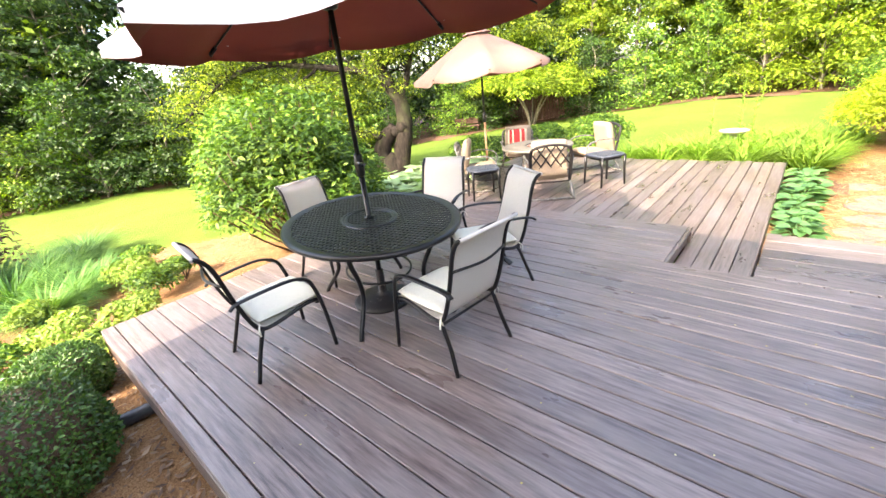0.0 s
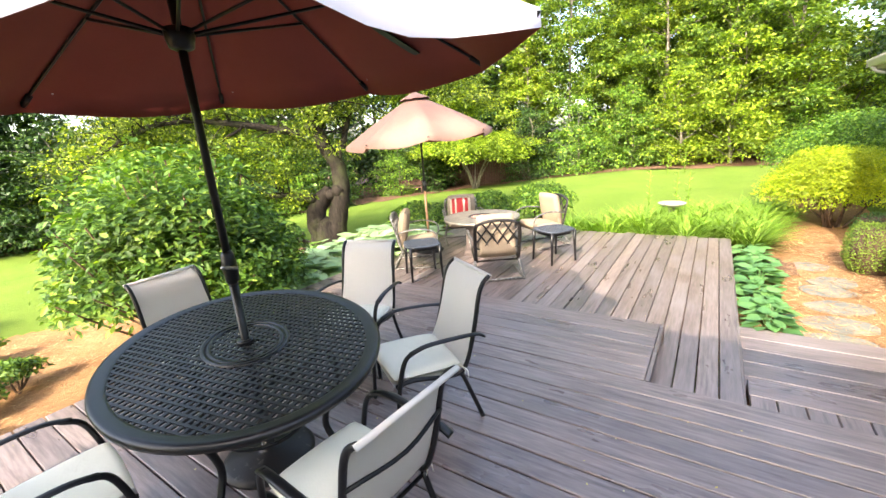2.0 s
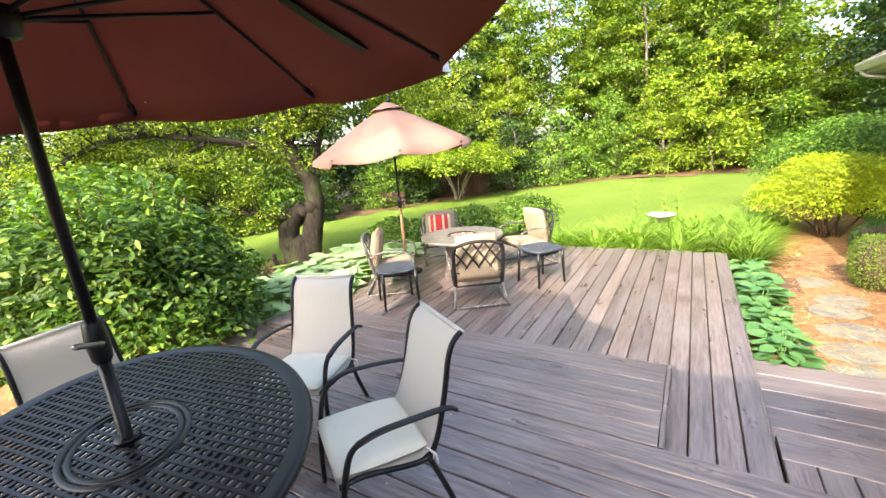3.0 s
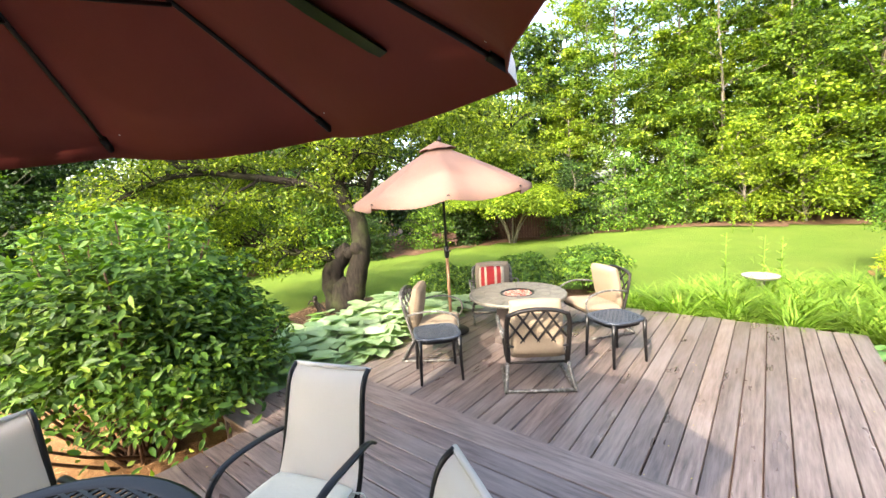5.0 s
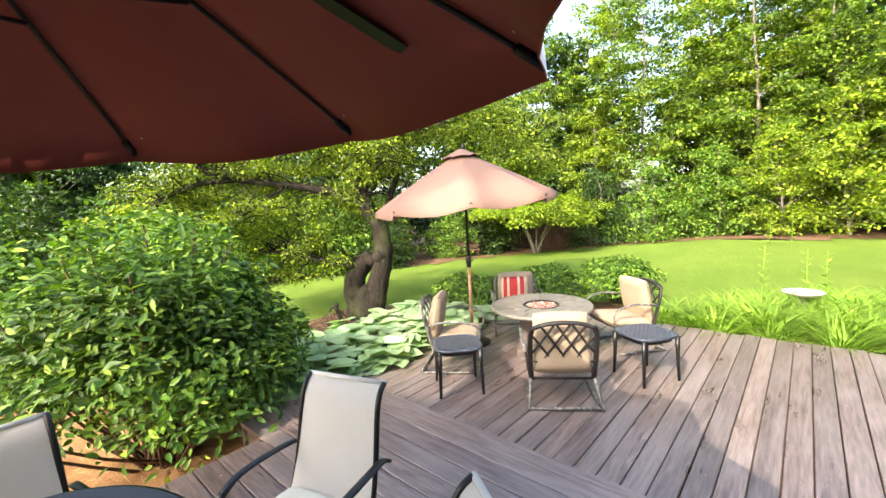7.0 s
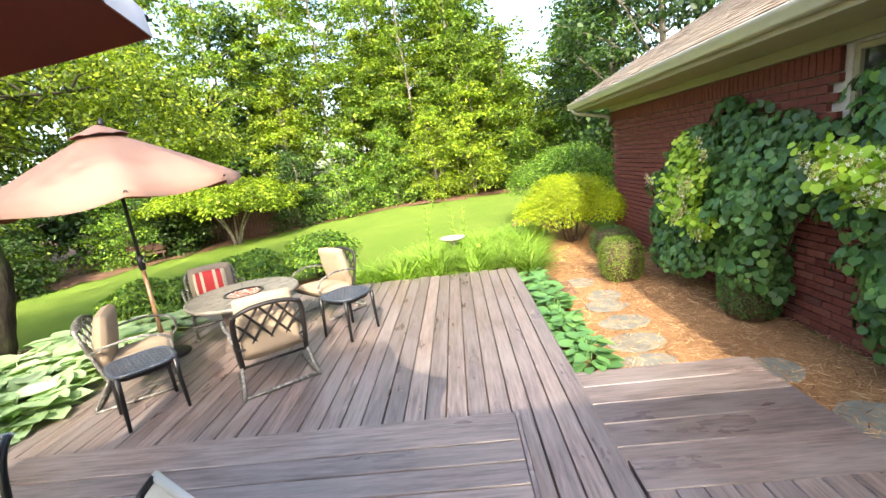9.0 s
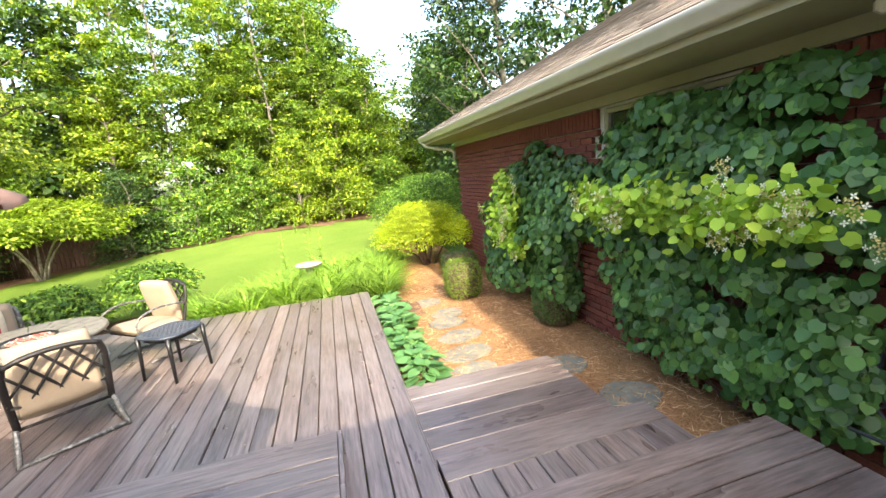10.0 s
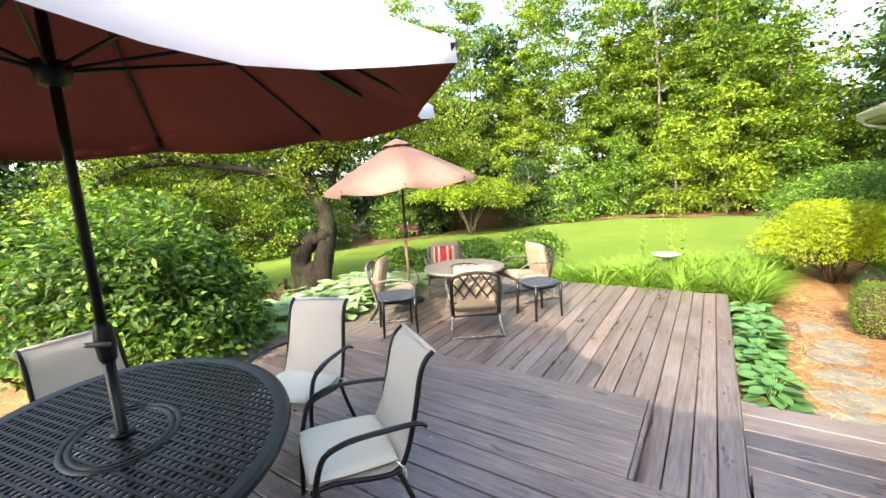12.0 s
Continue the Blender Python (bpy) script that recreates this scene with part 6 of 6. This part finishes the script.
    for i in range(120):
        x = r.uniform(-0.9, 2.5)
        y = r.uniform(10.3, 13.0)
        if y > 11.6 and x < 0.2:
            continue
        lil.append((x, y, r.uniform(0.8, 1.15)))
    for i in range(14):
        lil.append((r.uniform(2.2, 3.0), r.uniform(12.2, 14.6), r.uniform(0.6, 0.9)))
    clump("daylily", "arching bright green daylily clump beyond the deck", "plant", lil, L_LILY, 75, 0.66, 0.026, blade(0.6, 4), 81, 0.6, group="daylilies beyond the deck")
    tall = thing("lily_stalk", "tall leafy lily stalk in bud in the lily bed", "plant", at=pose(0.9, 12.9, gz(0.9, 12.9)), group="lily stalks")
    rng = np.random.default_rng(8)
    n = 60
    z = rng.random(n) * 0.95 + 0.1
    a = z * 40
    P = np.stack([np.zeros(n), np.zeros(n), z], 1)
    D = np.stack([np.cos(a), np.sin(a), np.full(n, 0.5)], 1)
    N = np.stack([-np.cos(a) * 0.5, -np.sin(a) * 0.5, np.ones(n)], 1)
    scatter("leaves", LEAF2, P, D, N, 0.12, 0.03, L_LILY, tall, kind="stuff")
    part("stalk", Geo().tube([(0, 0, 0), (0.01, 0, 1.1)], 0.008, 5), L_LILY, tall)
    for x, y in ((1.15, 12.7), (0.3, 13.3), (-0.1, 22.5), (0.5, 22.8)):
        copy_thing(tall, pose(x, y, gz(x, y), 0, 0, x * 90))
    crabapple()
    small_tree()
    build_woods()


# ---- small things ----


def build_small():
    # stepping stones
    for i, (x, y, a, b) in enumerate(((2.78, 9.75, 0.24, 0.20), (2.95, 9.1, 0.26, 0.20), (2.83, 8.72, 0.27, 0.20), (2.86, 8.2, 0.30, 0.19), (2.76, 7.68, 0.33, 0.20), (2.6, 7.22, 0.36, 0.17), (3.78, 6.2, 0.28, 0.24), (3.62, 6.95, 0.22, 0.2))):
        g = Geo()
        rr = random.Random(i)
        ring = [(a * (1 + rr.uniform(-0.12, 0.12)) * math.cos(w), b * (1 + rr.uniform(-0.12, 0.12)) * math.sin(w)) for w in [2 * math.pi * k / 11 for k in range(11)]]
        vs = [(p, q, 0) for p, q in ring] + [(p, q, 0.035) for p, q in ring] + [(p * 0.95, q * 0.95, 0.042) for p, q in ring]
        fs = [(k, (k + 1) % 11, 11 + (k + 1) % 11, 11 + k) for k in range(11)] + [(11 + k, 11 + (k + 1) % 11, 22 + (k + 1) % 11, 22 + k) for k in range(11)] + [tuple(range(22, 33))]
        g.add(vs, fs)
        o = new("stepping_stone", g.mesh("stepping_stone", FLAG))
        o.matrix_basis = pose(x, y, gz(x, y) + 0.008, 0, 0, rr.uniform(-20, 20))
        tagged(o, "irregular bluestone stepping stone set in pine straw", "stepping stone", "stepping stones of the path")
    # coiled hose on the wall
    h = thing("garden_hose", "black garden hose coiled on the brick wall, trailing on the deck", "hose", at=pose(WX - 0.1, 4.62, 0.42))
    g = Geo()
    rr = random.Random(2)
    for k in range(9):
        g = Geo()
        R = 0.26 + 0.02 * rr.uniform(-1, 2)
        ox, oz, dx = rr.uniform(-0.03, 0.03), rr.uniform(-0.1, 0.0), rr.uniform(-0.08, 0.02)
        g.tube([(dx - 0.02 * math.sin(w), ox + R * 0.85 * math.cos(w), oz + R * math.sin(w) * (1 + 0.2 * (math.sin(w) < 0))) for w in [2 * math.pi * i / 26 for i in range(26)]], 0.0115, 7, closed=True)
        part("loop", g, RUBBER, h)
    g = Geo()
    g.tube(bend([(-0.03, 0.2, -0.3), (-0.1, 0.35, -0.4), (-0.05, 0.6, -0.5), (-0.15, 0.75, -0.62), (-0.2, 0.55, -0.75)], 6), 0.0115, 7)
    part("trailing_end", g, RUBBER, h)
    g = Geo()
    g.tube(bend([(-0.03, -0.2, -0.25), (-0.12, -0.25, -0.36), (-0.22, 0.0, -0.40), (-0.24, 0.25, -0.41)], 6), 0.0115, 7)
    part("nozzle_end", g, RUBBER, h)
    part("hanger", Geo().box((0.07, 0, 0.24), (0.07, 0.16, 0.05), 0.01), IRON, h)
    # black corrugated drain pipe at the deck's south rim
    g = Geo()
    pts = bend([(-1.50, 1.35, -0.39), (-1.38, 1.62, -0.37), (-1.26, 1.98, -0.33)], 20)
    g.tube(pts, [0.048 + 0.005 * (i % 2) for i in range(len(pts))], 12)
    tagged(new("drain_pipe", g.mesh("drain_pipe", RUBBER)), "black corrugated drain pipe along the deck's foot", "pipe")
    # small figure by the tree
    g = Geo()
    g.tube(bend([(0, 0, 0.02), (0.02, 0.05, 0.22), (0.0, 0.0, 0.36), (0.04, -0.06, 0.44)], 4), [0.03, 0.032, 0.035, 0.04, 0.05, 0.06, 0.065, 0.06, 0.055, 0.05, 0.05, 0.05, 0.03], 8)
    g.tube(bend([(0.1, 0.06, 0.02), (0.08, 0.02, 0.2), (0.02, 0.0, 0.34)], 4), 0.03, 8)
    g.tube(bend([(0.0, -0.04, 0.40), (0.12, -0.02, 0.34), (0.22, 0.02, 0.20)], 4), 0.02, 8)
    g.tube(bend([(0.0, -0.04, 0.40), (-0.1, -0.05, 0.42), (-0.16, -0.06, 0.34)], 4), 0.02, 8)
    g.lathe([(0, -0.06), (0.045, -0.04), (0.055, 0), (0.04, 0.045), (0, 0.06)], 10, (0.05, -0.08, 0.50))
    o = new("garden_figure", g.mesh("garden_figure", CARVED))
    o.matrix_basis = pose(-6.98, 8.78, gz(-7, 8.8) + 0.02, 0, 0, 20)
    tagged(o, "small dark bronze garden figure in the mulch under the crabapple", "statue")
    # bird bath in the lilies
    b = thing("bird_bath", "shallow pale concrete bird bath among the daylilies", "bird bath", at=pose(0.87, 12.3, gz(0.87, 12.3)))
    part("bowl", Geo().lathe([(0.05, 0.40), (0.20, 0.43), (0.27, 0.47), (0.275, 0.49), (0.255, 0.49), (0.20, 0.46), (0, 0.445)], 24), CONCRETE, b)
    part("pedestal", Geo().lathe([(0.14, 0), (0.14, 0.04), (0.07, 0.08), (0.055, 0.25), (0.07, 0.40)], 16), CONCRETE, b)
    # fence, bench and lean pole far off
    f = thing("wooden_fence", "weathered dark red-brown board fence under the trees", "fence")
    pb = Geo().box((0, 0, 0.75), (0.02, 0.14, 1.5), 0.004).mesh("picket", FENCEM)
    for i in range(56):
        x = -16.2 + i * 0.155
        y = 23.5 + 0.22 * (x + 16)
        part("picket", pb, None, f, at=pose(x, y, gz(x, y) - 0.02, 0, 0, 100))
    for zz in (0.35, 1.2):
        part("rail", Geo().tube([(-16.3, 23.5, gz(-16, 23) + zz), (-7.5, 25.45, gz(-8, 25) + zz)], 0.03, 4), FENCEM, f)
    bn = thing("garden_bench", "dark red wooden bench in the shade across the lawn", "bench", at=pose(-12.9, 21.0, gz(-12.9, 21), 0, 0, 35))
    part("seat", Geo().box((0, 0, 0.42), (1.4, 0.42, 0.05), 0.01), FENCEM, bn)
    part("backrest", Geo().box((0, 0.22, 0.68), (1.4, 0.04, 0.35), 0.01), FENCEM, bn)
    for x in (-0.6, 0.6):
        part("leg", Geo().box((x, 0, 0.2), (0.06, 0.4, 0.4), 0.01), FENCEM, bn)
    g = Geo()
    g.tube([(-23.5, 2.9, gz(-23.5, 2.1) - 0.2), (-23.5, 2.70, 3.5), (-23.5, 2.45, 9.0)], [0.12, 0.11, 0.09], 10)
    tagged(new("utility_pole", g.mesh("utility_pole", POLEW)), "pale leaning wooden pole among the trees", "pole")
    dish = Geo()
    dish.lathe([(0.16, 0.0), (0.165, 0.05), (0.14, 0.07), (0.0, 0.075)], 20)
    o = new("planter_saucer", dish.mesh("planter_saucer", IRON))
    o.matrix_basis = pose(-1.42, 5.12, 0.001)
    tagged(o, "low dark round dish behind the dining chairs", "saucer")


build_ground()
build_decks()
build_house()
build_furniture()
build_plants()
build_small()
smooth_grid("path_bed", 1.4, 4.6, 5.0, 17.0, 0.1, 0.03, STRAW, in_path_bed, 0.02, label="sunlit orange pine straw bed along the house")
smooth_grid("wall_bed", 3.86, 4.48, 1.2, 5.35, 0.1, 0.028, STRAW, None, 0.01, label="narrow shaded pine straw bed between deck and wall")
smooth_grid("west_bed", -9.6, 4.0, -4.2, 9.3, 0.15, 0.04, STRAW, in_west_bed, 0.025, label="orange pine straw bed round the deck")
smooth_grid("lily_bed", -5.4, 3.0, 9.0, 12.6, 0.12, 0.055, SOIL, in_lily_bed, 0.02, label="dark mulch under the lilies")
smooth_grid("tree_bed", -8.8, -5.0, 7.9, 11.2, 0.1, 0.04, SOIL, in_tree_bed, 0.02, label="brown mulch ring under the crabapple")
smooth_grid("woods_floor", -40, 32, -12, 46, 0.8, 0.04, SOIL, in_woods_floor, 0.05, label="shaded leaf litter under the woods")
bits("loose_straw", in_path_bed, (1.7, 4.5, 5.2, 12), 16000, STRAW_BITS, 0.11, 0.06, 1, "loose pine straw needles")
bits("loose_straw", in_west_bed, (-7.5, -1.5, 0.2, 5), 9000, STRAW_BITS, 0.10, 0.06, 2, "loose pine straw needles")
bits("wood_chips", in_tree_bed, (-8.8, -5, 7.9, 11.2), 2500, CHIPS, 0.06, 0.5, 3, "brown wood chips round the tree")
bits("wood_chips", in_west_bed, (-4.5, 1.6, 0.0, 2.0), 5000, CHIPS, 0.07, 0.35, 4, "loose brown bark and straw by the boxwoods")


def debris():
    r = np.random.default_rng(21)
    n = 260
    x, y = r.uniform(-2.1, 3.7, n), r.uniform(1.9, 9.9, n)
    low = (y > Y2 + 0.05) & (x < FX1 - 0.05)
    ok = low | (y < Y1 - 0.1)
    x, y, low = x[ok], y[ok], low[ok]
    P = np.stack([x, y, np.where(low, ZF, 0) + 0.004], 1)
    n = len(P)
    a = r.random(n) * 6.283
    scatter("fallen_petals", LEAF2, P, np.stack([np.cos(a), np.sin(a), np.zeros(n)], 1), np.array([0, 0, 1.0]) + unit(r, n) * 0.2,
            0.014 * r.uniform(0.5, 1.6, n), 0.010, L_FLOWER, label="small pale fallen petals and seeds on the boards", kind="stuff")


debris()
